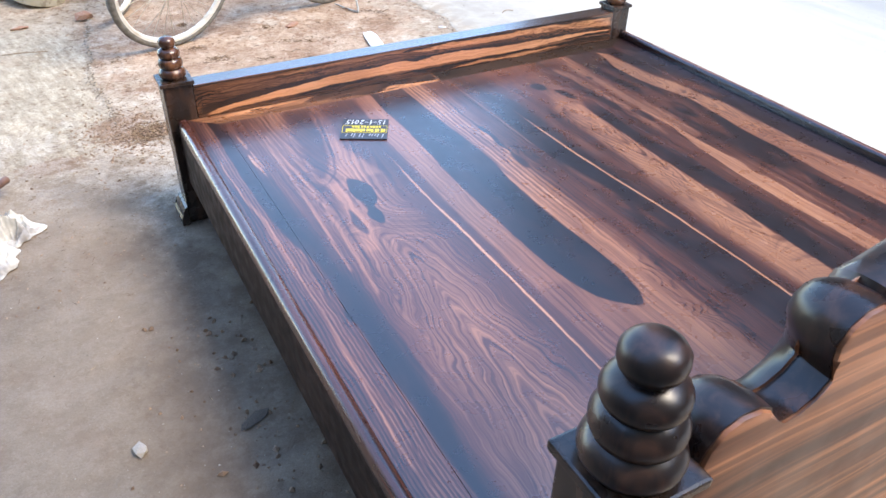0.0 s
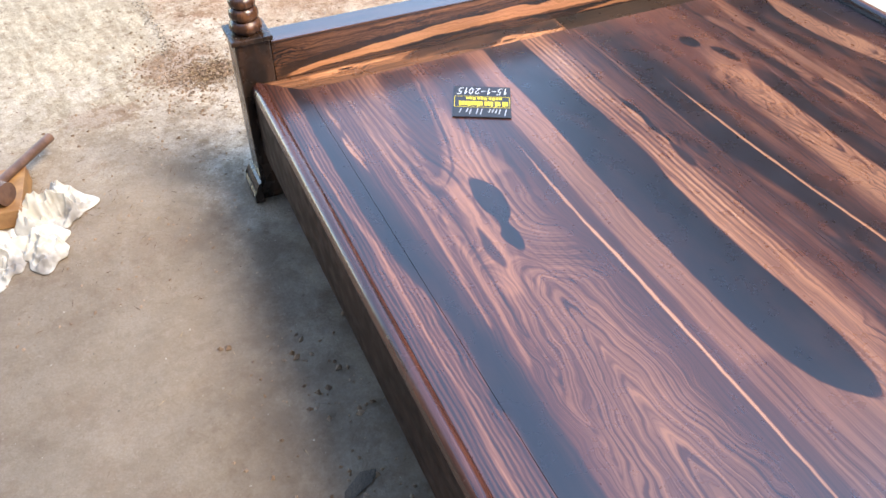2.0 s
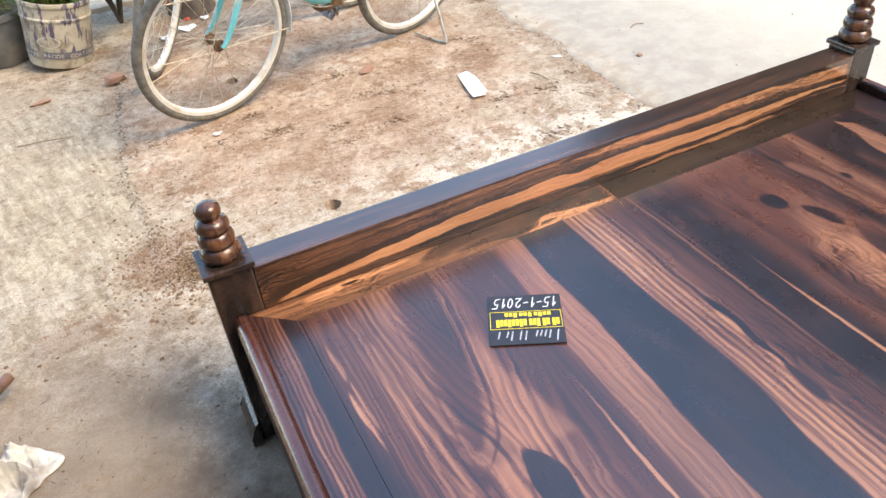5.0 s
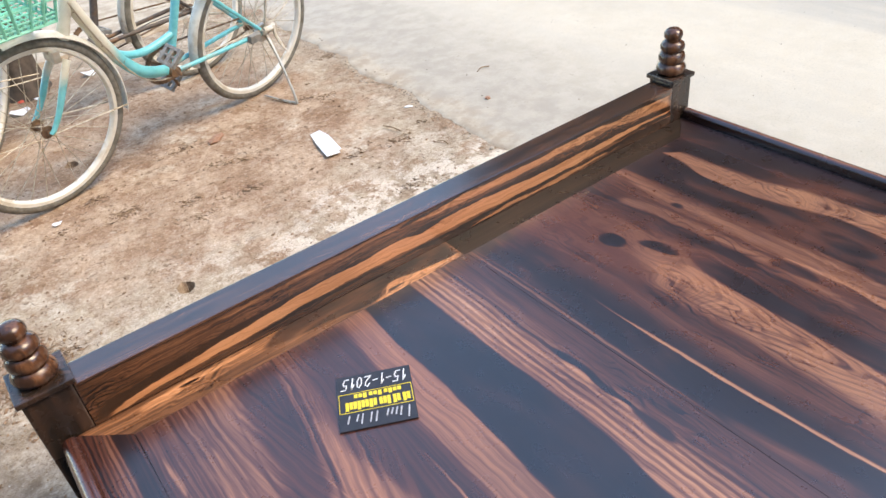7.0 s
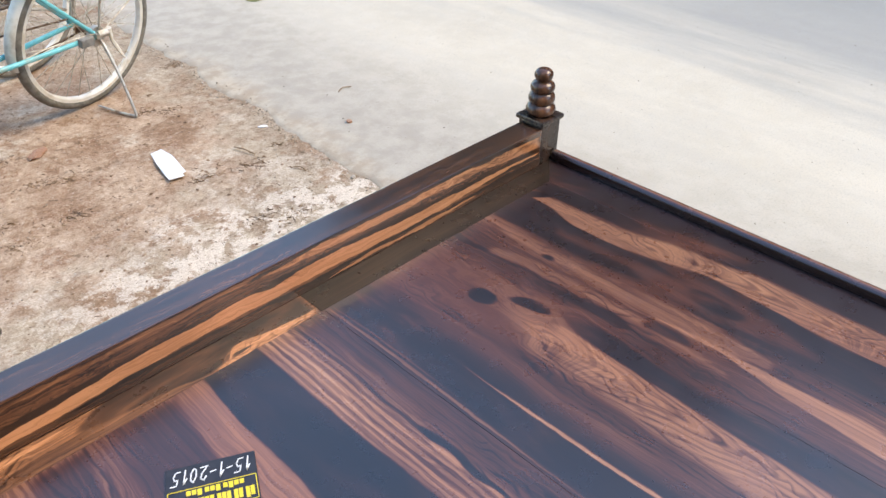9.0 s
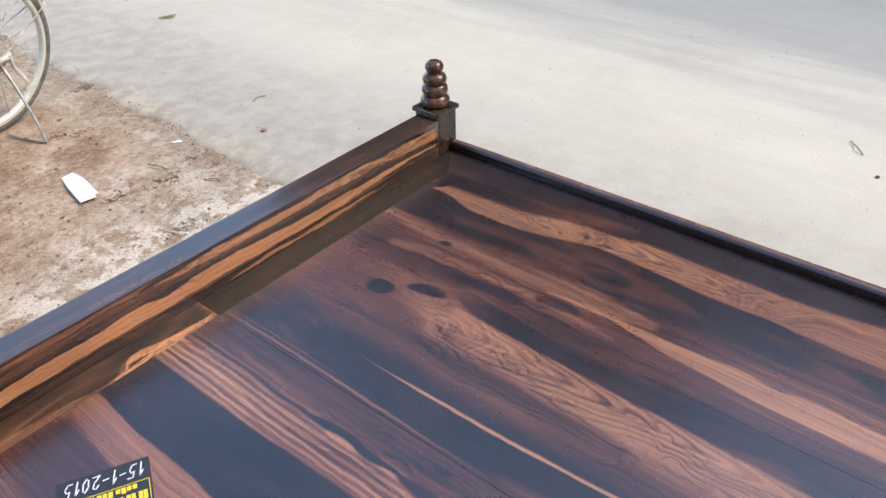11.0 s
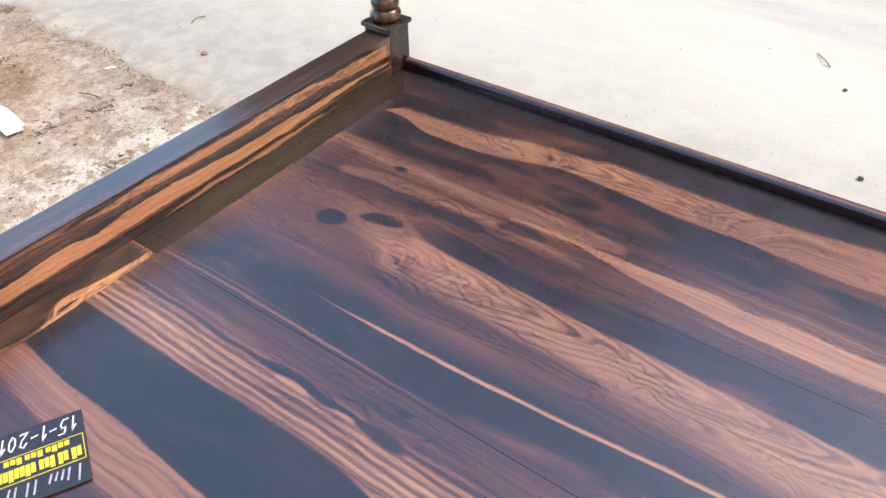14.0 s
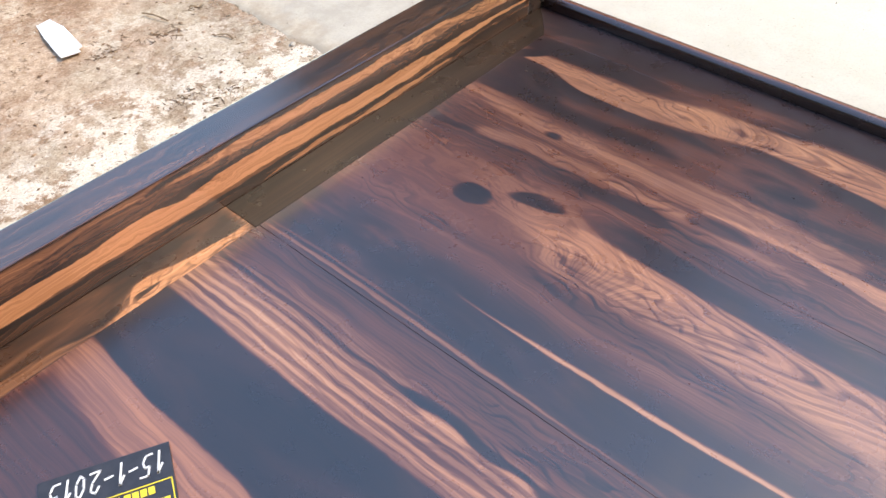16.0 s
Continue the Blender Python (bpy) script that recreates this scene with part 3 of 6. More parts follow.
def box(lo, hi, bevel=0.0, segments=2, bm=None):
    out = bm or bmesh.new()
    vs = [out.verts.new((x, y, z)) for x in (lo[0], hi[0]) for y in (lo[1], hi[1]) for z in (lo[2], hi[2])]
    fs = [out.faces.new([vs[i] for i in f]) for f in ((0, 1, 3, 2), (4, 6, 7, 5), (0, 4, 5, 1), (2, 3, 7, 6), (0, 2, 6, 4), (1, 5, 7, 3))]
    if bevel:
        es = {e for f in fs for e in f.edges}
        bmesh.ops.bevel(out, geom=list(es), offset=bevel, segments=segments, affect="EDGES", profile=0.6)
    return out


def prism(outline, lo, hi, axis=2, bevel=0.0, bm=None):
    """A closed outline of (a, b) pairs, drawn out along an axis."""
    out = bm or bmesh.new()
    def at(a, b, c):
        return {0: (c, a, b), 1: (a, c, b), 2: (a, b, c)}[axis]
    low = [out.verts.new(at(a, b, lo)) for a, b in outline]
    top = [out.verts.new(at(a, b, hi)) for a, b in outline]
    n = len(outline)
    caps = [out.faces.new(low[::-1]), out.faces.new(top)]
    for i in range(n):
        out.faces.new((low[i], low[(i + 1) % n], top[(i + 1) % n], top[i]))
    if bevel:
        es = {e for f in caps for e in f.edges}
        bmesh.ops.bevel(out, geom=list(es), offset=bevel, segments=2, affect="EDGES", profile=0.6)
    return out


def lathe(profile, segments=32, centre=(0, 0, 0), bm=None):
    """Turns (radius, height) pairs about the upright axis."""
    out = bm or bmesh.new()
    rings = []
    for r, z in profile:
        if r < 1e-6:
            rings.append([out.verts.new((centre[0], centre[1], centre[2] + z))])
        else:
            rings.append([out.verts.new((centre[0] + r * math.cos(2 * math.pi * i / segments), centre[1] + r * math.sin(2 * math.pi * i / segments), centre[2] + z)) for i in range(segments)])
    for a, b in zip(rings, rings[1:]):
        for i in range(segments):
            j = (i + 1) % segments
            q = [a[0], b[j], b[i]] if len(a) == 1 else [a[i], a[j], b[0]] if len(b) == 1 else [a[i], a[j], b[j], b[i]]
            if len(a) > 1 or len(b) > 1:
                out.faces.new(q)
    return out


def tube(points, radius, segments=10, closed=False, bm=None, flat=1.0, steps=0):
    """A round bar along points; radius one number or one a point. steps: smooths the line first."""
    out = bm or bmesh.new()
    pts = [Vector(p) for p in points]
    rad = list(radius) if isinstance(radius, (list, tuple)) else [radius] * len(pts)
    if steps:
        fine, fr = [], []
        n = len(pts)
        for i in range(n - 1):
            p0, p1, p2, p3 = pts[max(i - 1, 0)], pts[i], pts[i + 1], pts[min(i + 2, n - 1)]
            for k in range(steps):
                s = k / steps
                fine.append(0.5 * (2 * p1 + (p2 - p0) * s + (2 * p0 - 5 * p1 + 4 * p2 - p3) * s * s + (3 * p1 - p0 - 3 * p2 + p3) * s ** 3))
                fr.append(rad[i] + (rad[i + 1] - rad[i]) * s)
        pts, rad = fine + [pts[-1]], fr + [rad[-1]]
    n = len(pts)
    rings, side = [], None
    for i in range(n):
        d = (pts[(i + 1) % n] - pts[i - 1]) if closed else (pts[min(i + 1, n - 1)] - pts[max(i - 1, 0)])
        d.normalize()
        if side is None:
            side = d.orthogonal().normalized()
        side = (side - d * side.dot(d)).normalized()
        up = d.cross(side)
        rings.append([out.verts.new(pts[i] + rad[i] * (math.cos(2 * math.pi * k / segments) * side + flat * math.sin(2 * math.pi * k / segments) * up)) for k in range(segments)])
    pairs = list(zip(rings, rings[1:])) + ([(rings[-1], rings[0])] if closed else [])
    for a, b in pairs:
        for k in range(segments):
            j = (k + 1) % segments
            out.faces.new((a[k], a[j], b[j], b[k]))
    if not closed:
        out.faces.new(rings[0][::-1])
        out.faces.new(rings[-1])
    return out


def ring(radius, profile, segments=64, bm=None, start=0.0, sweep=360.0):
    """Sweeps a (out, sideways) profile round the y axis; a full turn closes."""
    out = bm or bmesh.new()
    full = sweep >= 360
    n = segments if full else segments + 1
    rows = []
    for i in range(n):
        a = radians(start + sweep * i / segments)
        rows.append([out.verts.new(((radius + o) * math.cos(a), s, (radius + o) * math.sin(a))) for o, s in profile])
    for i in range(segments):
        a, b = rows[i], rows[(i + 1) % n]
        for k in range(len(profile)):
            j = (k + 1) % len(profile)
            out.faces.new((a[k], a[j], b[j], b[k]))
    if not full:
        out.faces.new(rows[0][::-1])
        out.faces.new(rows[-1])
    return out


def text_mesh(text, size, mat, parent, name, m, spacing=1.0, shear=0.0):
    cu = bpy.data.curves.new(name, "FONT")
    cu.body, cu.size, cu.align_x, cu.align_y, cu.extrude, cu.space_character, cu.shear = text, size, "CENTER", "CENTER", 0.0002, spacing, shear
    tmp = new("text_tmp", cu)
    bpy.context.view_layer.update()
    me = bpy.data.meshes.new_from_object(tmp.evaluated_get(bpy.context.evaluated_depsgraph_get()))
    bpy.data.objects.remove(tmp)
    me.materials.clear()
    me.materials.append(mat)
    ob = new(name, me)
    ob.parent = parent
    ob.matrix_basis = m
    return ob


# ---- ground, road, far walls ----
def lumps(x, y, s, seed=0.0):
    return noise.fractal(Vector((x * s, y * s, seed)), 1.0, 2.0, 4)


def ground_material():
    m = Nodes("trodden_yard")
    p, xyz = m.coords()
    x, y = xyz[0], xyz[1]
    at = lambda seed: m.vector(x, y, seed)
    big = m.noise(p, 1.3, 4, 0.6)
    mid = m.noise(p, 6.0, 6, 0.68)
    small = m.noise(p, 38.0, 6, 0.72)
    grit = m.noise(p, 170.0, 3, 0.7)
    c = m.mix(m.step(mid, 0.38, 0.62), (0.29, 0.24, 0.18), (0.44, 0.38, 0.295))
    # bare earth where the bicycles are parked
    dx, dy = m.math("SUBTRACT", x, 0.75), m.math("SUBTRACT", y, 1.75)
    d = m.math("SQRT", m.math("ADD", m.math("MULTIPLY", dx, dx), m.math("MULTIPLY", m.math("MULTIPLY", dy, dy), 0.8)))
    soil = m.step(m.math("ADD", d, m.math("MULTIPLY_ADD", mid, 1.4, -0.7)), 0.62, 1.12, 1.0, 0.0)
    earth = m.mix(m.step(m.noise(at(31.0), 5.0, 8, 0.72), 0.40, 0.60), (0.33, 0.225, 0.155), (0.49, 0.38, 0.285))
    c = m.mix(m.math("MULTIPLY", soil, 0.92), c, earth)
    # brown clods trodden into the surface, with ragged edges
    c = m.mix(m.math("MULTIPLY", m.step(m.noise(at(4.0), 2.6, 8, 0.74), 0.55, 0.61), 0.7), c, (0.26, 0.165, 0.105))
    # red-brown stains and crumbled clods
    rust = m.math("MULTIPLY", m.step(m.noise(at(51.0), 9.0, 8, 0.78), 0.55, 0.60), m.step(m.noise(at(53.0), 1.9, 4, 0.6), 0.44, 0.58))
    c = m.mix(m.math("MULTIPLY", rust, 0.6), c, (0.235, 0.125, 0.075))
    # fine broken relief of scuffed earth
    scuff = m.noise(at(57.0), 26.0, 9, 0.82)
    c = m.mix(m.step(scuff, 0.50, 0.60, 0.0, 0.5), c, m.mix(1.0, c, (0.60, 0.54, 0.48), "MULTIPLY"))
    c = m.mix(m.step(scuff, 0.36, 0.46, 0.38, 0.0), c, (0.60, 0.545, 0.46))
    # splashes of pale cement
    pale = m.math("MULTIPLY", m.step(m.noise(at(9.0), 5.0, 8, 0.74), 0.53, 0.60), m.step(big, 0.4, 0.6))
    c = m.mix(m.math("MULTIPLY", pale, 0.75), c, (0.54, 0.485, 0.40))
    # the scraped cement apron beyond the seam
    apron = m.step(m.math("ADD", x, m.math("ADD", m.math("MULTIPLY_ADD", mid, 0.34, -0.17), m.math("MULTIPLY_ADD", small, 0.06, -0.03))), -0.16, -0.06, 1.0, 0.0)
    apron = m.math("MULTIPLY", apron, m.math("MULTIPLY", m.step(y, 0.45, 0.75), m.step(m.math("ADD", y, mid), 2.5, 3.1, 1.0, 0.0)))
    scrape = m.noise(m.vector(m.math("MULTIPLY_ADD", y, 7.0, m.math("MULTIPLY", x, 30.0)), m.math("MULTIPLY_ADD", x, -5.0, m.math("MULTIPLY", y, 5.0)), 29.0), 1.0, 6, 0.7)
    c = m.mix(m.math("MULTIPLY", apron, 0.6), c, m.mix(m.step(scrape, 0.42, 0.60), (0.31, 0.275, 0.20), (0.51, 0.465, 0.35)))
    c = m.mix(m.step(small, 0.44, 0.60, 0.0, 0.5), c, m.mix(1.0, c, (0.64, 0.58, 0.52), "MULTIPLY"))
    clods = m.math("MULTIPLY", m.step(m.noise(at(13.0), 22.0, 7, 0.74), 0.56, 0.60), m.step(m.noise(at(17.0), 2.6, 4), 0.42, 0.56))
    c = m.mix(m.math("MULTIPLY", clods, 0.7), c, (0.155, 0.105, 0.07))
    chips = m.step(m.noise(at(21.0), 70.0, 3, 0.6), 0.64, 0.68)
    c = m.mix(m.math("MULTIPLY", chips, 0.7), c, (0.58, 0.52, 0.44))
    # dried spills
    for sx, sy, rx, ry in ((-0.335, -0.065, 0.04, 0.075), (-0.34, 0.62, 0.14, 0.07), (-0.10, 0.83, 0.12, 0.16), (0.02, 0.75, 0.09, 0.07)):
        ex = m.math("DIVIDE", m.math("SUBTRACT", x, sx), rx)
        ey = m.math("DIVIDE", m.math("SUBTRACT", y, sy), ry)
        e = m.math("ADD", m.math("SQRT", m.math("ADD", m.math("MULTIPLY", ex, ex), m.math("MULTIPLY", ey, ey))), m.math("MULTIPLY_ADD", small, 2.2, -1.1))
        c = m.mix(m.step(e, 0.7, 1.0, 0.75, 0.0), c, (0.18, 0.105, 0.062))
    # cement flecks between the bed and the parked bicycles
    near = m.math("MULTIPLY", m.step(m.math("ADD", y, m.math("MULTIPLY_ADD", mid, 0.9, -0.45)), 0.75, 1.15, 1.0, 0.0), m.step(m.math("ADD", x, m.math("MULTIPLY_ADD", big, 0.9, -0.45)), 0.4, 1.0, 0.35, 1.0))
    fleck = m.step(m.noise(at(27.0), 9.0, 9, 0.78), 0.47, 0.54)
    c = m.mix(m.math("MULTIPLY", m.math("MULTIPLY", near, fleck), 0.85), c, (0.64, 0.59, 0.51))
    # dark crumbs and straw bits
    dark = m.math("MULTIPLY", m.step(m.noise(at(2.0), 60.0, 5, 0.75), 0.60, 0.65), m.step(m.noise(at(6.0), 3.4, 4), 0.42, 0.58))
    c = m.mix(m.math("MULTIPLY", dark, 0.85), c, (0.095, 0.066, 0.045))
    c = m.mix(m.step(grit, 0.42, 0.58, 0.0, 0.55), c, m.mix(1.0, c, (0.58, 0.53, 0.48), "MULTIPLY"))
    # smooth dried mud near the workshop, its colour darkened for the shade there
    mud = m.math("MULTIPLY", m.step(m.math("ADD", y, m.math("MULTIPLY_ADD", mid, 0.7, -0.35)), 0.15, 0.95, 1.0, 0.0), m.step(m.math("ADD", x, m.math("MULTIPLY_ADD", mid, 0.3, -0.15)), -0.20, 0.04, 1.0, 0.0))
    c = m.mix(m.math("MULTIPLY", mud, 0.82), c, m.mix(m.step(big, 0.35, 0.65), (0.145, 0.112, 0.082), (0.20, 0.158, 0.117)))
    # brown soil along the bed, darkened to paint in the bed's soft shade
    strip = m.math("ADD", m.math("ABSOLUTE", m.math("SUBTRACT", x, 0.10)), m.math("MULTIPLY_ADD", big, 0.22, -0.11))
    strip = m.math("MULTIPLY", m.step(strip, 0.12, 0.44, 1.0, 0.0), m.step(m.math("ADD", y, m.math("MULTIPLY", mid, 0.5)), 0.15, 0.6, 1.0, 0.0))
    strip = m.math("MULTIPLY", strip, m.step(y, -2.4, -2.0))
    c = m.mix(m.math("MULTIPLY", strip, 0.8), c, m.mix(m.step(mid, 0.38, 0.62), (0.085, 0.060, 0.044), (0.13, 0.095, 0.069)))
    c = m.mix(1.0, c, (1.17, 1.12, 1.09), "MULTIPLY")
    m.bump(m.math("ADD", m.math("ADD", small, m.math("MULTIPLY", grit, 0.45)), m.math("MULTIPLY", mid, 2.0)), 0.65, 0.006)
    return m.set(c, 0.95, Specular_IOR_Level=0.2)


def road_material():
    m = Nodes("concrete_road")
    p, xyz = m.coords()
    big = m.noise(p, 0.9, 4, 0.6)
    mid = m.noise(p, 9.0, 6, 0.68)
    grit = m.noise(p, 150.0, 3, 0.7)
    off = m.math("SUBTRACT", xyz[0], m.math("MULTIPLY_ADD", m.math("MAXIMUM", xyz[1], 0.0), 0.052, 1.665))
    lane = m.noise(m.vector(m.math("MULTIPLY", xyz[0], 3.2), m.math("MULTIPLY", xyz[1], 0.5)), 1.0, 5, 0.62)
    c = m.mix(m.step(big, 0.3, 0.7), (0.455, 0.41, 0.33), (0.53, 0.48, 0.39))
    c = m.mix(m.step(mid, 0.40, 0.68, 0.0, 0.4), c, (0.54, 0.50, 0.42))
    c = m.mix(m.step(lane, 0.40, 0.66, 0.0, 0.45), c, (0.40, 0.375, 0.325))
    # greyer dusty shoulder, and a bluish grey tone further out
    c = m.mix(m.step(m.math("ADD", off, m.math("MULTIPLY_ADD", lane, 0.7, -0.35)), 0.25, 1.15, 0.9, 0.0), c, m.mix(m.step(mid, 0.35, 0.65), (0.30, 0.272, 0.228), (0.375, 0.342, 0.29)))
    c = m.mix(m.step(m.math("ADD", xyz[0], m.math("MULTIPLY_ADD", lane, 1.6, -0.8)), 3.3, 4.3, 0.0, 0.6), c, (0.24, 0.245, 0.24))
    c = m.mix(m.step(grit, 0.5, 0.66, 0.0, 0.32), c, (0.27, 0.255, 0.23))
    c = m.mix(m.step(m.noise(p, 48.0, 5, 0.7), 0.66, 0.70, 0.0, 0.5), c, (0.16, 0.145, 0.125))
    # earth trodden over the edge
    ragged = m.math("ADD", off, m.math("ADD", m.math("MULTIPLY_ADD", mid, 0.05, -0.025), m.math("MULTIPLY_ADD", grit, 0.02, -0.01)))
    ragged = m.math("ADD", ragged, m.math("MULTIPLY_ADD", m.noise(p, 3.5, 6, 0.7), 0.5, -0.25))
    c = m.mix(m.step(ragged, -0.02, 0.16, 0.85, 0.0), c, m.mix(m.step(mid, 0.4, 0.6), (0.34, 0.275, 0.205), (0.45, 0.385, 0.30)))
    c = m.mix(1.0, c, (1.12, 1.10, 1.08), "MULTIPLY")
    m.bump(m.math("ADD", grit, m.math("MULTIPLY", mid, 1.5)), 0.35, 0.004)
    return m.set(c, 0.9, Specular_IOR_Level=0.25)


def sheet(name, xs, ys, height, mat):
    bm = bmesh.new()
    rows = [[bm.verts.new((x, y, height(x, y))) for y in ys] for x in xs]
    for a, b in zip(rows, rows[1:]):
        for j in range(len(ys) - 1):
            bm.faces.new((a[j], b[j], b[j + 1], a[j + 1]))
    return link(name, bm, mat, smooth=True)


def spread(lo, hi, step, far):
    inner = list(np.arange(lo, hi + 1e-6, step))
    out, d, v = [], step * 2, hi
    while v < far:
        v += d
        d *= 1.6
        out.append(v)
    low, d, v = [], step * 2, lo
    while v > -far:
        v -= d
        d *= 1.6
        low.append(v)
    return low[::-1] + inner + out


HOLES = ((0.471, 0.821), (0.425, 1.996))
SEAM = [(0.85, -0.09), (1.05, -0.083), (1.23, -0.101), (1.47, -0.113), (1.70, -0.078), (1.98, -0.058), (2.28, -0.015), (2.6, 0.03)]


def seam(y):
    """Where the old cement apron breaks off, left of the parked bicycles."""
    return float(np.interp(y, [q[0] for q in SEAM], [q[1] for q in SEAM])) + 0.012 * lumps(3.0, y, 9.0)


def kerb(y):
    return 1.665 + 0.052 * y * (1 if y > 0 else 0.3) + 0.042 * lumps(0.0, y, 3.0, 8.0) + 0.014 * lumps(0.0, y, 13.0, 2.0)


def yard(x, y):
    z = 0.006 * lumps(x, y, 3.0) + 0.003 * lumps(x, y, 14.0, 3.0)
    z *= min(1.0, max(0.0, 1.6 - 0.12 * math.hypot(x, y)))
    for hx, hy in HOLES:
        h = math.hypot(x - hx, (y - hy) * 0.85)
        if h < 0.026:
            z -= 0.17 * min(1.0, (1 - h / 0.026) * 5.0)
    if 0.8 < y < 2.7:
        d = x - seam(y)
        if -0.5 < d < 0.0:
            z -= 0.012 * min(1.0, -d / 0.02) * (1 + d / 0.5) * min(1.0, (y - 0.8) * 5)
    if x > kerb(y) + 0.06:
        z -= 0.02
    return z - 0.004


GROUND = ground_material()
ROAD = road_material()
gx, gy = spread(-1.6, 1.9, 0.02, 160), spread(-2.2, 3.6, 0.02, 160)
for hx, hy in HOLES:
    gx = sorted(set(gx) | set(np.arange(hx - 0.03, hx + 0.031, 0.005)))
    gy = sorted(set(gy) | set(np.arange(hy - 0.035, hy + 0.036, 0.005)))
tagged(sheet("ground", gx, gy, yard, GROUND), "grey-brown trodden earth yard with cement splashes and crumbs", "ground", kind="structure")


bm = bmesh.new()
ys = spread(-3.0, 4.0, 0.025, 60)
over = [0.0, 0.012, 0.035, 0.07, 0.11] + [0.1 + 0.12 * 1.35 ** i for i in range(12)] + [7.6]
rise = [-0.014, -0.001, 0.004, 0.009, 0.012]
rows = [[bm.verts.new((kerb(y) + o, y, (rise[i] if i < 5 else 0.012) + (0.003 * lumps(o, y, 5.0) if 1 < i < len(over) - 2 else 0))) for y in ys] for i, o in enumerate(over)]
for a, b in zip(rows, rows[1:]):
    for j in range(len(ys) - 1):
        bm.faces.new((a[j], b[j], b[j + 1], a[j + 1]))
tagged(link("road", bm, ROAD, smooth=True), "pale worn concrete road with a crumbling edge", "road", kind="structure")

bm = bmesh.new()
xs = np.arange(-4.0, 1.75, 0.05)
near_edge = [bm.verts.new((x, 3.38 + 0.03 * lumps(x, 0.0, 2.0, 5.0), -0.006)) for x in xs]
step_edge = [bm.verts.new((x, 3.39 + 0.03 * lumps(x, 0.0, 2.0, 5.0), 0.018)) for x in xs]
far_edge = [bm.verts.new((x, 9.0, 0.020)) for x in xs]
for low, top in ((near_edge, step_edge), (step_edge, far_edge)):
    for i in range(len(xs) - 1):
        bm.faces.new((low[i], low[i + 1], top[i + 1], top[i]))
tagged(link("pavement", bm, ROAD, smooth=True), "pale concrete pavement behind the potted plants", "pavement", kind="structure")

# walls out of view, added to darken the boards' reflections and shade the yard
PLASTER = plain("unseen_wall_plaster", (0.17, 0.145, 0.12), (0.24, 0.21, 0.175), 0.9, scale=1.5, bump=0.3)
DARKWALL = plain("dark_unseen_wall", (0.055, 0.042, 0.033), (0.09, 0.07, 0.055), 0.9, scale=1.5, bump=0.3)
tagged(link("wall_east", box((9.6, 1.5, -0.1), (10.0, 12, 10.5)), DARKWALL), "plain dark unseen wall added across the road to darken reflections", "wall", kind="structure")
tagged(link("wall_southeast", box((9.6, -25, -0.1), (10.0, 1.497, 7.2)), DARKWALL), "plain dark unseen low wall added across the road to shape reflections", "wall", kind="structure")
tagged(link("wall_west", box((-4.3, -3.397, -0.1), (-4.0, 2.6, 4.4)), PLASTER), "plain plastered unseen side wall added to shade the yard", "wall", kind="structure")
tagged(link("wall_south", box((-9.0, -3.7, -0.1), (1.2, -3.4, 6.6)), PLASTER), "plain plastered unseen wall added behind to shade the near yard", "wall", kind="structure")


# ---- bed ----
TOP = 0.36
bed = thing("bed", "polished striped rosewood double bed with turned post finials, no mattress", "bed")

BEADS = [(0.0, 0.0), (0.030, 0.0), (0.038, 0.003), (0.0425, 0.010), (0.0435, 0.016), (0.041, 0.024), (0.035, 0.030), (0.0315, 0.0325),
         (0.036, 0.036), (0.0385, 0.043), (0.0385, 0.050), (0.035, 0.058), (0.0295, 0.0625), (0.0275, 0.064),
         (0.032, 0.067), (0.0345, 0.073), (0.0345, 0.080), (0.031, 0.087), (0.0245, 0.0915), (0.0195, 0.094),
         (0.021, 0.0965), (0.0245, 0.101), (0.0265, 0.108), (0.0260, 0.115), (0.0222, 0.121), (0.0152, 0.1255), (0.007, 0.1272), (0.0, 0.1275)]


def bed_post(cx, cy, cap_z, h, w):
    """A square post with a moulded foot, a thin overhanging cap and a turned finial of four beads."""
    post = part("post", box((cx - h, cy - h, 0.0), (cx + h, cy + h, cap_z - 0.012), 0.004), POST, bed)
    part("cap", box((cx - w, cy - w, cap_z - 0.012), (cx + w, cy + w, cap_z), 0.003), POST, post)
    part("finial", lathe(BEADS if cy < -1 else [(r * (0.92 if r > 0.035 else 0.94), z * 0.99) for r, z in BEADS], 40, (cx, cy, cap_z)), FINIAL if cy > -1 else CREST, post, "glossy turned finial of stacked beads", smooth=True)
    foot = prism([(-0.026, 0.0), (-0.026, 0.024), (-0.020, 0.032), (-0.017, 0.048), (-0.009, 0.062), (-0.0008, 0.068), (-0.0008, 0.0)], cy - h - 0.012, cy + h + 0.012, 1, 0.003)
    side = -1 if cx > 0.9 else 1
    for v in foot.verts:
        v.co.x = cx - side * h + side * v.co.x
    part("plinth", foot, POST, post)
    return post


for px, py, pz, half, over in ((0.0505, 0.0445, 0.485, 0.0435, 0.0505), (1.7435, 0.0415, 0.486, 0.0395, 0.046), (0.049, -1.950, 0.908, 0.0395, 0.046), (1.751, -1.950, 0.908, 0.0395, 0.046)):
    bed_post(px, py, pz, half, over)

HEAD_Y = -1.915
part("foot_rail", box((0.0945, 0.0, 0.15), (1.7035, 0.070, 0.467), 0.003, 2), RAIL, bed, "foot rail with an orange stripe through dark wood")

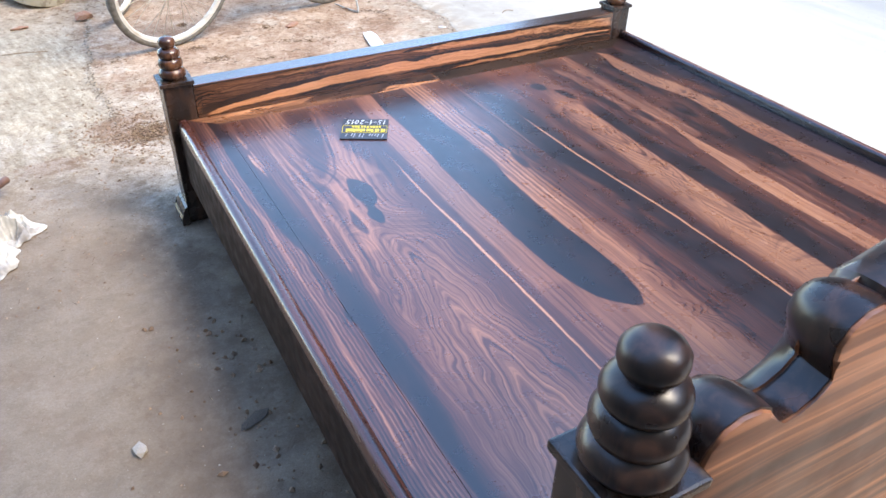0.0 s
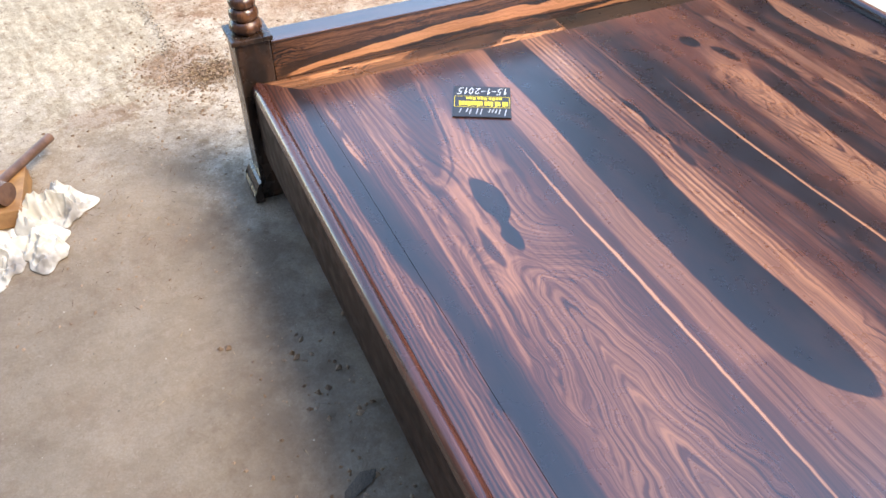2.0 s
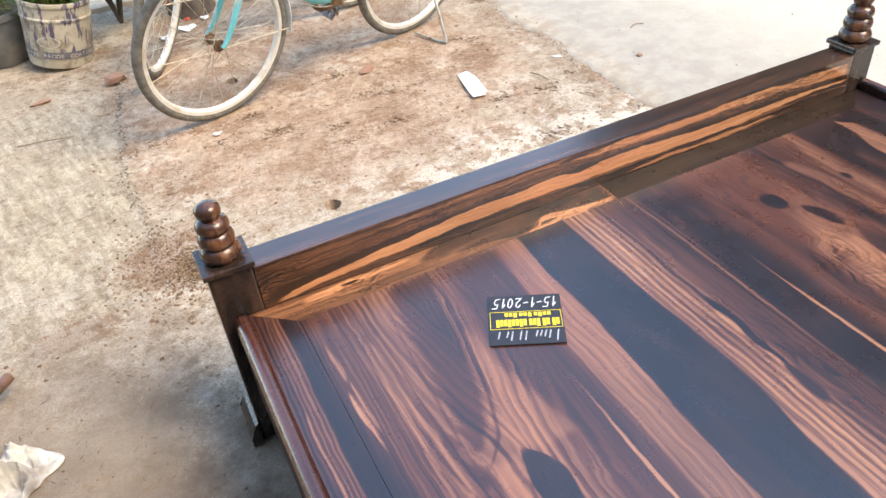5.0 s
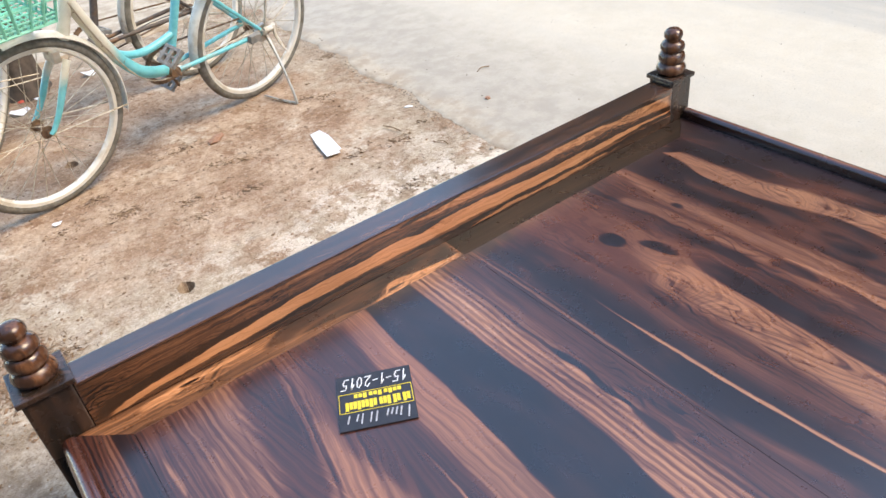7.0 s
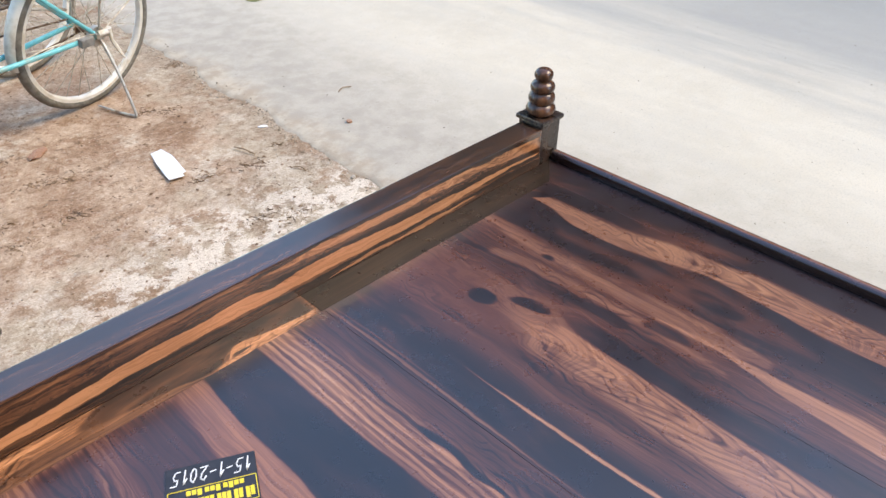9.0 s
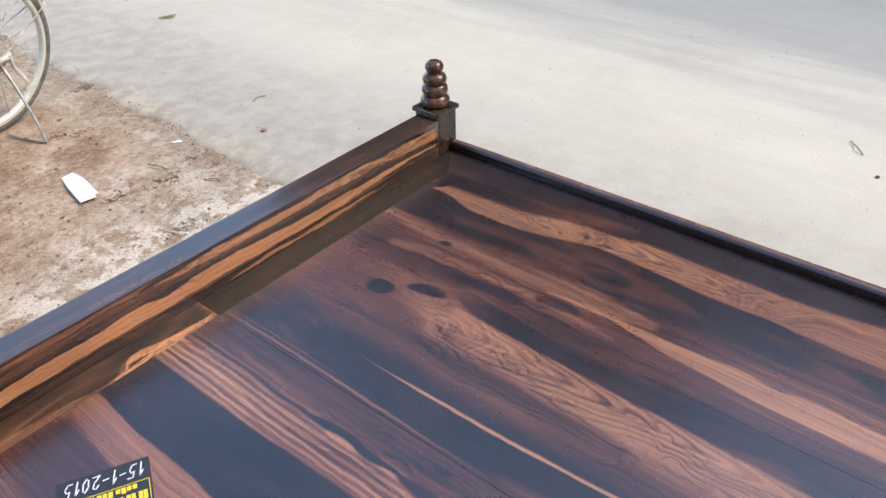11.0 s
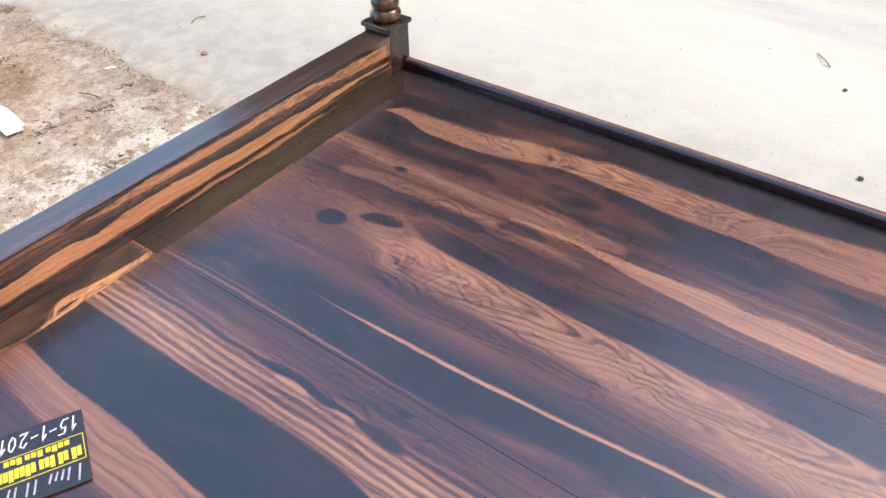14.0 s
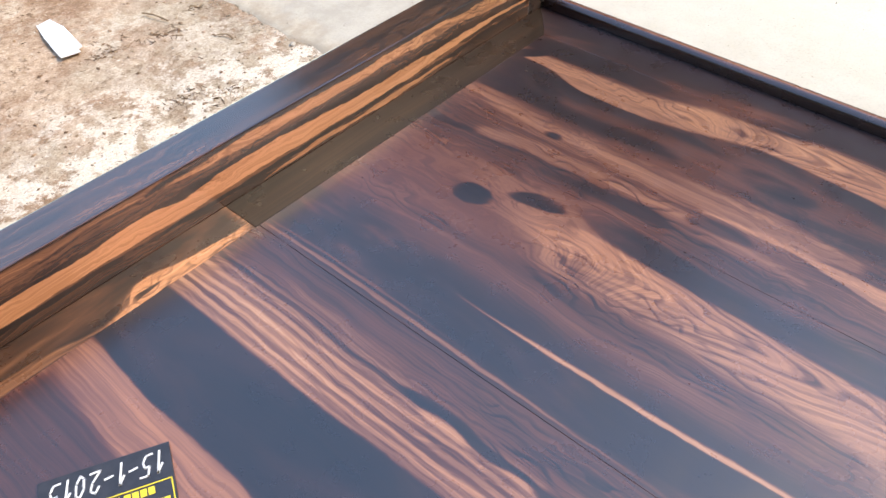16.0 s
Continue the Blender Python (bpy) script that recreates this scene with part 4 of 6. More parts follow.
# side rails: an upright face under a rounded moulding
face = [(0.0335, 0.15), (0.030, 0.154), (0.030, 0.3385), (0.060, 0.3385), (0.060, 0.15)]
moulding = [(0.0285, 0.339), (0.0275, 0.349), (0.0305, 0.359), (0.0365, 0.3655), (0.0435, 0.3675), (0.0505, 0.3665), (0.0555, 0.3642), (0.0586, 0.3620), (0.0598, 0.3600), (0.0598, 0.339)]
for mirror, lift in ((False, 0.0), (True, 0.018)):
    f = [(1.811 - a if mirror else a, b + (lift if b > 0.3 else 0.0)) for a, b in face]
    g = [(1.811 - a if mirror else a, b + lift) for a, b in moulding]
    rail_part = part("side_rail", prism(f, HEAD_Y, -0.004, 1), SIDE, bed)
    part("edge_moulding", prism(g, HEAD_Y, -0.004, 1), RIM, rail_part, "rounded figured rosewood edge moulding", smooth=True)

CRACK = 0.0004
bd = 0.0005
L0, L1, R1, R0 = 0.0600, 0.144, 1.659, 1.7505
F1 = -0.071


def board(name, outline, mat, label=""):
    return part(name, prism(outline, TOP - 0.022, TOP, 2, bd), mat, bed, label)


board("border_board", [(L0, HEAD_Y), (L1 - CRACK, HEAD_Y), (L1 - CRACK, F1), (L0, -0.0005)], panel_wood("rosewood_left_border", L0, L1))
board("border_board", [(R1 + CRACK, HEAD_Y), (R0, HEAD_Y), (R0, -0.0005), (R1 + CRACK, F1)], panel_wood("rosewood_right_border", R1, R0))
board("border_board", [(L0 + CRACK, -0.0005), (L1, F1), (0.9097, F1), (0.9097, -0.0005)], FOOT_LEFT, "foot border board with orange and brown figure")
board("border_board", [(0.9103, -0.0005), (0.9103, F1), (R1, F1), (R0 - CRACK, -0.0005)], FOOT_RIGHT, "plain dark olive-brown foot border board")
SEAMS = [L1, 0.9165, 1.279, R1]
for a, b in zip(SEAMS, SEAMS[1:]):
    board("panel_board", [(a + CRACK * 0.3, HEAD_Y), (b - CRACK * 0.3, HEAD_Y), (b - CRACK * 0.3, F1 - 0.0003), (a + CRACK * 0.3, F1 - 0.0003)], panel_wood("rosewood_panel", a, b))
part("underframe", box((0.0605, HEAD_Y, 0.20), (1.7503, -0.006, TOP - 0.0225)), POST, bed)

# headboard: a thick board with a scrolled crest
half = [(0.0945, 0.20), (0.0945, 0.895), (0.100, 0.918), (0.112, 0.936), (0.130, 0.943), (0.150, 0.941), (0.164, 0.933), (0.171, 0.916), (0.184, 0.907), (0.204, 0.909), (0.222, 0.918),
        (0.236, 0.934), (0.232, 0.948), (0.226, 0.960), (0.224, 0.976), (0.232, 0.992), (0.248, 1.002), (0.266, 1.003), (0.281, 0.997), (0.284, 1.004), (0.31, 1.008), (0.37, 1.022), (0.46, 1.045), (0.57, 1.08), (0.70, 1.105), (0.90, 1.115)]
crest = half + [(1.8 - a, b) for a, b in half[-2::-1]]
headboard = part("headboard", prism(crest, -1.984, -1.945, 1, 0.004), HEAD, bed, "thick headboard with a scrolled crest", smooth=True)
part("back_panel", box((0.0945, -1.945, 0.20), (1.7055, -1.918, 0.86), 0.002), HEAD, bed)
skin = bmesh.new()
ridge = crest[1:-1]
PROFILE = [(-1.9795, -0.004), (-1.9795, 0.0025), (-1.960, 0.0025), (-1.944, 0.0005), (-1.930, -0.005), (-1.920, -0.013), (-1.916, -0.024), (-1.944, -0.024)]
for k, (a, b) in enumerate(ridge):
    pa, pb = ridge[max(k - 1, 0)], ridge[min(k + 1, len(ridge) - 1)]
    t = Vector((pb[0] - pa[0], 0, pb[1] - pa[1])).normalized()
    nrm = Vector((-t.z, 0, t.x))
    for yy, up in PROFILE:
        skin.verts.new(Vector((a, yy, b)) + nrm * up)
skin.verts.ensure_lookup_table()
w = len(PROFILE)
for k in range(len(ridge) - 1):
    for j in range(w):
        skin.faces.new([skin.verts[w * k + j], skin.verts[w * k + (j + 1) % w], skin.verts[w * k + w + (j + 1) % w], skin.verts[w * k + w + j]])
part("crest", skin, CREST, headboard, "dark polished scrolled crest", smooth=True)

# ---- sign card on the bed ----
CARD = plain("black_card", (0.022, 0.021, 0.024), (0.032, 0.030, 0.034), 0.32, scale=60, bump=0.03)
YELLOW = plain("yellow_print", (0.78, 0.58, 0.03), (0.82, 0.63, 0.05), 0.4, scale=80, bump=0.02)
CHALK = plain("white_marker", (0.75, 0.75, 0.74), (0.85, 0.85, 0.84), 0.5, scale=90, bump=0.02)
card = thing("sign_card", "small black printed sign card lying on the bed boards", "sign", m=pose(0.520, -0.302, TOP + 0.0003, 0, 0, 152.5))
part("plate", box((-0.07, -0.067, 0), (0.07, 0.067, 0.0035), 0.0008), CARD, card)


def stroke(pts, w, mat, name):
    bm = bmesh.new()
    for (x0, y0), (x1, y1) in zip(pts, pts[1:]):
        d = Vector((x1 - x0, y1 - y0, 0))
        n = Vector((-d.y, d.x, 0)).normalized() * w / 2
        q = [Vector((x0, y0, 0.0037)) - d.normalized() * w * 0.3 + s for s in (n, -n)] + [Vector((x1, y1, 0.0037)) + d.normalized() * w * 0.3 + s for s in (-n, n)]
        bm.faces.new([bm.verts.new(v) for v in q])
    g = bmesh.ops.extrude_face_region(bm, geom=list(bm.faces))
    for v in g["geom"]:
        if isinstance(v, bmesh.types.BMVert):
            v.co.z += 0.0004
    return part(name, bm, mat, card)


stroke([(-0.067, -0.020), (0.067, -0.020), (0.067, 0.026), (-0.067, 0.026), (-0.067, -0.020)], 0.0013, YELLOW, "print_border")


def print_bars(words, x, y0, y1, width, gap, space):
    """A line of print as plain upright bars, word by word."""
    bm = bmesh.new()
    for count in words:
        for k in range(count):
            box((x, y0, 0.0036), (x + width, y1 - (0.003 if (k * 7 + count) % 3 else 0.0), 0.0041), bm=bm)
            x += width + gap
        x += space
    return part("print_bar", bm, YELLOW, card)


print_bars((2, 2, 3, 8), -0.0625, 0.001, 0.0215, 0.0062, 0.0011, 0.0034)
print_bars((4, 3, 3), -0.048, -0.0165, -0.0045, 0.0068, 0.0016, 0.0026)
GLYPHS = {"1": [(0.05, 0.62), (0.55, 1.0), (0.40, 0.0)], "5": [(1.0, 1.0), (0.35, 1.0), (0.22, 0.56), (0.62, 0.62), (0.80, 0.36), (0.55, 0.05), (0.0, 0.03)],
          "2": [(0.10, 0.74), (0.38, 1.0), (0.78, 0.86), (0.66, 0.50), (0.0, 0.02), (0.86, 0.06)],
          "0": [(0.45, 1.0), (0.12, 0.62), (0.16, 0.16), (0.46, 0.0), (0.78, 0.34), (0.76, 0.82), (0.45, 1.0)], "-": [(0.1, 0.46), (0.8, 0.52)]}
date = bmesh.new()
x = -0.062
for ch in "15-1-2015":
    wide = {"1": 0.0095, "-": 0.0125}.get(ch, 0.0135)
    bend = [(x + a * wide * 0.92 + b * 0.003, -0.058 + b * 0.027) for a, b in GLYPHS[ch]]
    for (x0, y0), (x1, y1) in zip(bend, bend[1:]):
        d = Vector((x1 - x0, y1 - y0, 0)).normalized()
        n = Vector((-d.y, d.x, 0)) * 0.0011
        e = d * 0.0009
        low = [Vector((x0, y0, 0.0037)) - e + n, Vector((x0, y0, 0.0037)) - e - n, Vector((x1, y1, 0.0037)) + e - n, Vector((x1, y1, 0.0037)) + e + n]
        vs = [date.verts.new(v) for v in low] + [date.verts.new(v + Vector((0, 0, 0.0004))) for v in low]
        for f in ((3, 2, 1, 0), (4, 5, 6, 7), (0, 1, 5, 4), (1, 2, 6, 5), (2, 3, 7, 6), (3, 0, 4, 7)):
            date.faces.new([vs[q] for q in f])
    x += wide + 0.0018
part("date", date, CHALK, card, "handwritten white date")
FAINT = plain("grey_marker", (0.36, 0.36, 0.38), (0.52, 0.52, 0.53), 0.5, scale=90, bump=0.02)
for x, h in ((-0.058, 0.026), (-0.044, 0.019), (-0.036, 0.015), (-0.028, 0.013), (-0.020, 0.014), (0.000, 0.022), (0.010, 0.021), (0.026, 0.022), (0.034, 0.014), (0.050, 0.017)):
    stroke([(x, 0.034), (x + 0.004, 0.034 + h)], 0.0026, FAINT, "written_bar")


# ---- bicycles ----
TEAL = plain("teal_paint", (0.10, 0.47, 0.52), (0.16, 0.56, 0.60), 0.35, scale=30, bump=0.05, dirt=(0.30, 0.33, 0.28))
CREAM = plain("cream_paint", (0.68, 0.65, 0.57), (0.77, 0.74, 0.67), 0.4, scale=25, bump=0.06, dirt=(0.50, 0.43, 0.32))
TYRE = plain("dusty_rubber", (0.13, 0.12, 0.10), (0.215, 0.20, 0.17), 0.85, scale=40, bump=0.3, spec=0.2)
STEEL = plain("dull_steel", (0.42, 0.39, 0.34), (0.54, 0.51, 0.45), 0.4, 0.6, scale=40, bump=0.1, dirt=(0.22, 0.12, 0.06))
SPOKE = plain("spoke_steel", (0.34, 0.28, 0.20), (0.62, 0.55, 0.44), 0.45, 0.3, scale=40, bump=0.05)
RUST = plain("rusty_steel", (0.13, 0.075, 0.045), (0.25, 0.155, 0.095), 0.8, 0.2, scale=35, bump=0.3, dirt=(0.10, 0.06, 0.04))
BLACK = plain("black_plastic", (0.045, 0.045, 0.045), (0.09, 0.085, 0.08), 0.55, scale=40, bump=0.1, dirt=(0.24, 0.20, 0.15))
PEDAL = plain("grey_pedal_plastic", (0.15, 0.145, 0.135), (0.26, 0.25, 0.23), 0.6, scale=40, bump=0.15, dirt=(0.34, 0.29, 0.22))
GREEN = plain("green_plastic", (0.15, 0.54, 0.37), (0.24, 0.63, 0.47), 0.4, scale=30, bump=0.05)
OLD = plain("old_black_paint", (0.06, 0.05, 0.045), (0.12, 0.095, 0.08), 0.6, 0.1, scale=35, bump=0.15, dirt=(0.24, 0.13, 0.07))
OLD_RIM = plain("dull_rim", (0.50, 0.46, 0.39), (0.62, 0.58, 0.50), 0.5, 0.3, scale=30, bump=0.1, dirt=(0.33, 0.24, 0.15))


def two_tone(name, axis, at, soft):
    """Cream enamel that fades into teal past a point along the frame."""
    m = Nodes(name)
    p, xyz = m.coords()
    f = m.noise(p, 22.0, 5, 0.65)
    k = m.step(m.math("ADD", xyz[axis], m.math("MULTIPLY_ADD", f, 0.06, -0.03)), at - soft, at + soft)
    cream = m.mix(m.step(f, 0.3, 0.7), (0.62, 0.58, 0.46), (0.72, 0.68, 0.57))
    teal = m.mix(m.step(f, 0.3, 0.7), (0.10, 0.46, 0.51), (0.17, 0.57, 0.61))
    c = m.mix(k, cream, teal) if axis == 0 else m.mix(k, teal, cream)
    chips = m.step(m.noise(p, 70.0, 4, 0.7), 0.62, 0.70)
    near = m.step(xyz[0], 0.36, 0.42, 1.0, 0.0) if axis == 0 else 0.4
    c = m.mix(m.math("MULTIPLY", chips, near), c, (0.20, 0.15, 0.09))
    m.bump(m.noise(p, 120.0, 2), 0.05, 0.001)
    return m.set(c, 0.32)


FRAME_PAINT = two_tone("cream_to_teal_frame", 0, 0.335, 0.03)
FORK_PAINT = two_tone("teal_to_cream_fork", 2, 0.49, 0.03)
WHEEL = 0.329


def wheel(parent, u, tyre, rim, spoke, steer=0.0, tilt=0.0):
    """A spoked wheel standing on the ground at u along the bicycle."""
    w = tagged(new("wheel"), "spoked bicycle wheel")
    w.parent = parent
    w.matrix_basis = pose(u + WHEEL * math.sin(radians(tilt)), 0, WHEEL * math.cos(radians(tilt)), tilt, 0, steer)
    part("tyre", ring(WHEEL - 0.019, [(0.019 * math.cos(a), 0.019 * math.sin(a)) for a in [2 * math.pi * k / 12 for k in range(12)]], 72), tyre, w, smooth=True)
    part("rim", ring(WHEEL - 0.040, [(-0.010, -0.006), (-0.004, -0.0135), (0.009, -0.0145), (0.012, -0.012), (0.006, 0.0), (0.012, 0.012), (0.009, 0.0145), (-0.004, 0.0135), (-0.010, 0.006)], 72), rim, w, smooth=True)
    hub = bmesh.new()
    for a, b, r in ((-0.05, 0.05, 0.006), (-0.03, 0.03, 0.013), (-0.033, -0.029, 0.024), (0.029, 0.033, 0.024), (-0.047, -0.040, 0.010), (0.040, 0.047, 0.010)):
        tube([(0, a, 0), (0, b, 0)], r, 14, bm=hub)
    part("hub", hub, RUST, w, smooth=True)
    mesh = None
    for k in range(28):
        side = 1 if k % 2 else -1
        lead = 1 if (k // 2) % 2 else -1
        if mesh is None:
            one = part("spoke", tube([(0.0, 0.022, 0.0), (WHEEL - 0.048, 0.0, 0.0)], 0.0015, 5), spoke, w)
            mesh = one.data
        else:
            one = new("spoke", mesh)
            one.parent = w
        a = 360.0 * k / 28
        start = Vector((0.022 * math.cos(radians(a + lead * 80)), side * 0.030, 0.022 * math.sin(radians(a + lead * 80))))
        end = Vector(((WHEEL - 0.049) * math.cos(radians(a)), 0.0, (WHEEL - 0.049) * math.sin(radians(a))))
        d = end - start
        z = Vector((0, 1, 0))
        zx = d.normalized()
        zy = (z - zx * z.dot(zx)).normalized()
        r = Matrix((zx, zy, zx.cross(zy))).transposed()
        s = d.length / math.hypot(WHEEL - 0.048, 0.022)
        tilt = Matrix.Rotation(math.atan2(0.022, WHEEL - 0.048), 3, "Z")
        one.matrix_basis = Matrix.Translation(start) @ (r @ tilt).to_4x4() @ Matrix.Diagonal((s, s, s, 1)) @ Matrix.Translation((0, -0.022, 0))
    return w


def fender(parent, u, start, sweep, paint):
    prof = [(0.0, -0.026), (0.008, -0.020), (0.013, -0.010), (0.0145, 0.0), (0.013, 0.010), (0.008, 0.020), (0.0, 0.026), (0.0065, 0.0185), (0.0112, 0.0095), (0.0127, 0.0), (0.0112, -0.0095), (0.0065, -0.0185)]
    f = part("fender", ring(WHEEL + 0.006, prof, 40, start=start, sweep=sweep), paint, parent, smooth=True)
    f.matrix_basis = pose(u, 0, WHEEL)
    return f


CORD = plain("orange_cord", (0.30, 0.035, 0.015), (0.62, 0.16, 0.07), 0.75, scale=90, bump=0.5)


def bicycle(label, m, base, paint, fork_paint, fender_paint, tyre, rim, spoke, basket=None, step_through=True, steer=0.0):
    bike = thing("bicycle", label, "bicycle", "parked bicycles", m)
    wheel(bike, 0.0, tyre, rim, spoke, steer, 16.0 if steer else 0.0)
    wheel(bike, base, tyre, rim, spoke)
    fender(bike, 0.0, -13, 112, fender_paint).matrix_basis = pose(0, 0, WHEEL, 0, 0, steer)
    fender(bike, base, 22, 166, fender_paint)
    k = base / 1.02
    bb = (0.565 * k, 0, 0.322)
    frame_part = bmesh.new()
    tube([(0.215, 0, 0.735), (0.265 * k, 0, 0.62), (0.335 * k, 0, 0.485), (0.415 * k, 0, 0.385), (0.48 * k, 0, 0.345), bb], [0.023, 0.023, 0.024, 0.024, 0.023, 0.021], 14, bm=frame_part, steps=5)
    if step_through:
        tube([(0.335 * k, 0, 0.485), (0.40 * k, 0, 0.452), (0.47 * k, 0, 0.440), (0.54 * k, 0, 0.448), (0.598 * k, 0, 0.462)], 0.015, 12, bm=frame_part, steps=4)
    else:
        tube([(0.22, 0, 0.74), (0.67 * k, 0, 0.72)], 0.015, 12, bm=frame_part)
    part("main_tube", frame_part, paint, bike, smooth=True)
    part("head_tube", tube([(0.165, 0, 0.61), (0.235, 0, 0.80)], 0.021, 14), paint, bike, smooth=True)
    part("seat_tube", tube([bb, (0.70 * k, 0, 0.78)], 0.0165, 14), paint if paint is OLD else TEAL, bike, smooth=True)
    for s in (-1, 1):
        part("chain_stay", tube([(bb[0] + 0.01, s * 0.02, bb[2] - 0.004), (0.70 * k, s * 0.036, 0.322), (base, s * 0.062, WHEEL)], 0.0095, 10, steps=3), paint if paint is OLD else TEAL, bike, smooth=True)
        part("seat_stay", tube([(0.672 * k, s * 0.018, 0.66), (0.74 * k, s * 0.04, 0.60), (base, s * 0.064, WHEEL + 0.005)], 0.008, 10), paint if paint is OLD else TEAL, bike, smooth=True)
        part("fork_leg", tube([(0.14, s * 0.036, 0.555), (0.105, s * 0.045, 0.50), (0.055, s * 0.050, 0.40), (0.018, s * 0.052, 0.345), (0.0, s * 0.052, WHEEL)], [0.014, 0.0135, 0.011, 0.009, 0.008], 12, steps=4), fork_paint, bike, smooth=True)
        part("fender_stay", tube([(0.0, s * 0.058, WHEEL), (0.335, s * 0.027, WHEEL - 0.045)], 0.0028, 6), SPOKE, bike)
        part("fender_stay", tube([(base, s * 0.066, WHEEL), (base + 0.31, s * 0.027, WHEEL + 0.13)], 0.0028, 6), SPOKE, bike)
        arm = (bb[0] + s * 0.085, bb[2] - s * 0.14) if basket else (bb[0] + s * 0.028, bb[2] - s * 0.10)
        c = part("crank", tube([(bb[0], s * 0.062, bb[2]), (arm[0], s * 0.075, arm[1])], 0.0095, 8, flat=0.6), RUST, bike, smooth=True)
        p = bmesh.new()
        y0, y1 = sorted((s * 0.088, s * 0.172))
        for a, b in (((-0.038, y0, -0.010), (-0.026, y1, 0.010)), ((0.026, y0, -0.010), (0.038, y1, 0.010)), ((-0.026, y0, -0.008), (0.026, y0 + 0.014, 0.008)), ((-0.026, y1 - 0.014, -0.008), (0.026, y1, 0.008)), ((-0.026, (y0 + y1) / 2 - 0.008, -0.008), (0.026, (y0 + y1) / 2 + 0.008, 0.008))):
            box(a, b, bm=p)
        tube([(0, s * 0.078, 0), (0, s * 0.17, 0)], 0.006, 8, bm=p)
        po = part("pedal", p, PEDAL, c)
        po.matrix_basis = pose(arm[0], 0, arm[1], 0, -40 if basket else 18, 0)
    part("bottom_bracket", tube([(bb[0], -0.036, bb[2]), (bb[0], 0.036, bb[2])], 0.024, 16), RUST, bike, smooth=True)
    cw = bmesh.new()
    for q in range(36):
        a0, a1 = 2 * math.pi * q / 36, 2 * math.pi * (q + 0.5) / 36
        tube([(bb[0] + 0.080 * math.cos(a0), 0.046, bb[2] + 0.080 * math.sin(a0)), (bb[0] + 0.080 * math.cos(a0), 0.050, bb[2] + 0.080 * math.sin(a0))], 0.0045, 5, bm=cw)
    lathed = ring(0.070, [(-0.010, -0.002), (0.011, -0.002), (0.011, 0.002), (-0.010, 0.002)], 36)
    for v in lathed.verts:
        v.co += Vector((bb[0], 0.048, bb[2]))
    me = bpy.data.meshes.new("tmp")
    lathed.to_mesh(me)
    cw.from_mesh(me)
    lathed.free()
    bpy.data.meshes.remove(me)
    for q in range(5):
        a = 2 * math.pi * q / 5
        tube([(bb[0], 0.048, bb[2]), (bb[0] + 0.064 * math.cos(a), 0.048, bb[2] + 0.064 * math.sin(a))], 0.006, 6, bm=cw)
    part("chainwheel", cw, RUST, bike)
    part("chain", tube([(bb[0], 0.048, bb[2] + 0.082), (base, 0.048, WHEEL + 0.035), (base + 0.035, 0.048, WHEEL), (base, 0.048, WHEEL - 0.035), (bb[0], 0.048, bb[2] - 0.082)], 0.004, 6), RUST, bike)
    part("brake_arm", box((base - 0.02, -0.085, WHEEL + 0.0), (base + 0.05, -0.066, WHEEL + 0.022), 0.003), STEEL, bike)
    if basket:
        part("hub_brake", tube([(base, -0.047, WHEEL), (base, -0.064, WHEEL)], 0.040, 20), STEEL, bike, smooth=True)
        part("brake_box", box((base - 0.095, -0.088, WHEEL - 0.012), (base - 0.035, -0.064, WHEEL + 0.022), 0.004), PEDAL, bike)
        part("brake_lever", tube([(base + 0.045, -0.080, WHEEL + 0.03), (base + 0.05, -0.085, WHEEL - 0.02), (base + 0.075, -0.088, WHEEL - 0.065), (base + 0.11, -0.088, WHEEL - 0.12)], [0.016, 0.012, 0.014, 0.006], 8, flat=0.6), CREAM, bike, smooth=True)
        part("brake_link", tube([(base - 0.01, -0.078, WHEEL + 0.02), (base + 0.05, -0.083, WHEEL + 0.018)], [0.012, 0.010], 8), CREAM, bike, smooth=True)
    part("kickstand", tube([(base + 0.01, -0.07, WHEEL - 0.01), (base + 0.05, -0.085, WHEEL - 0.03), (base + 0.22, -0.075, WHEEL - 0.08)], 0.007, 8), STEEL, bike, smooth=True) if not basket else part("kickstand", tube([(base - 0.024, -0.066, 0.026), (base - 0.03, -0.162, 0.047), (base - 0.026, -0.247, 0.066), (base - 0.02, -0.257, 0.081), (base + 0.0, -0.15, WHEEL - 0.10), (base + 0.01, -0.07, WHEEL - 0.01)], [0.004, 0.005, 0.0055, 0.006, 0.0065, 0.010], 8, steps=3), STEEL, bike, smooth=True)
    if basket:
        # rear rack over the fender, its rim wrapped with an orange-red cord
        rack = part("rear_rack", tube([(0.705 * k, -0.02, 0.672), (0.78 * k, -0.066, 0.675), (base + 0.03, -0.074, 0.668), (base + 0.056, -0.05, 0.682), (base + 0.062, 0.0, 0.700), (base + 0.056, 0.05, 0.682), (base + 0.03, 0.074, 0.668), (0.78 * k, 0.066, 0.675), (0.705 * k, 0.02, 0.672)], 0.006, 8, steps=3), STEEL, bike, smooth=True)
        for u in (0.80 * k, 0.87 * k, base - 0.04):
            part("cross_bar", tube([(u, -0.070, 0.673), (u, -0.035, 0.694), (u, 0.0, 0.700), (u, 0.035, 0.694), (u, 0.070, 0.673)], 0.004, 6, steps=2), STEEL, rack, smooth=True)
        wrap = [(0.84 * k, -0.071, 0.674), (base - 0.07, -0.073, 0.671), (base + 0.03, -0.074, 0.668), (base + 0.056, -0.05, 0.682), (base + 0.062, 0.0, 0.700), (base + 0.056, 0.05, 0.682), (base + 0.03, 0.074, 0.668), (0.84 * k, 0.071, 0.674)]
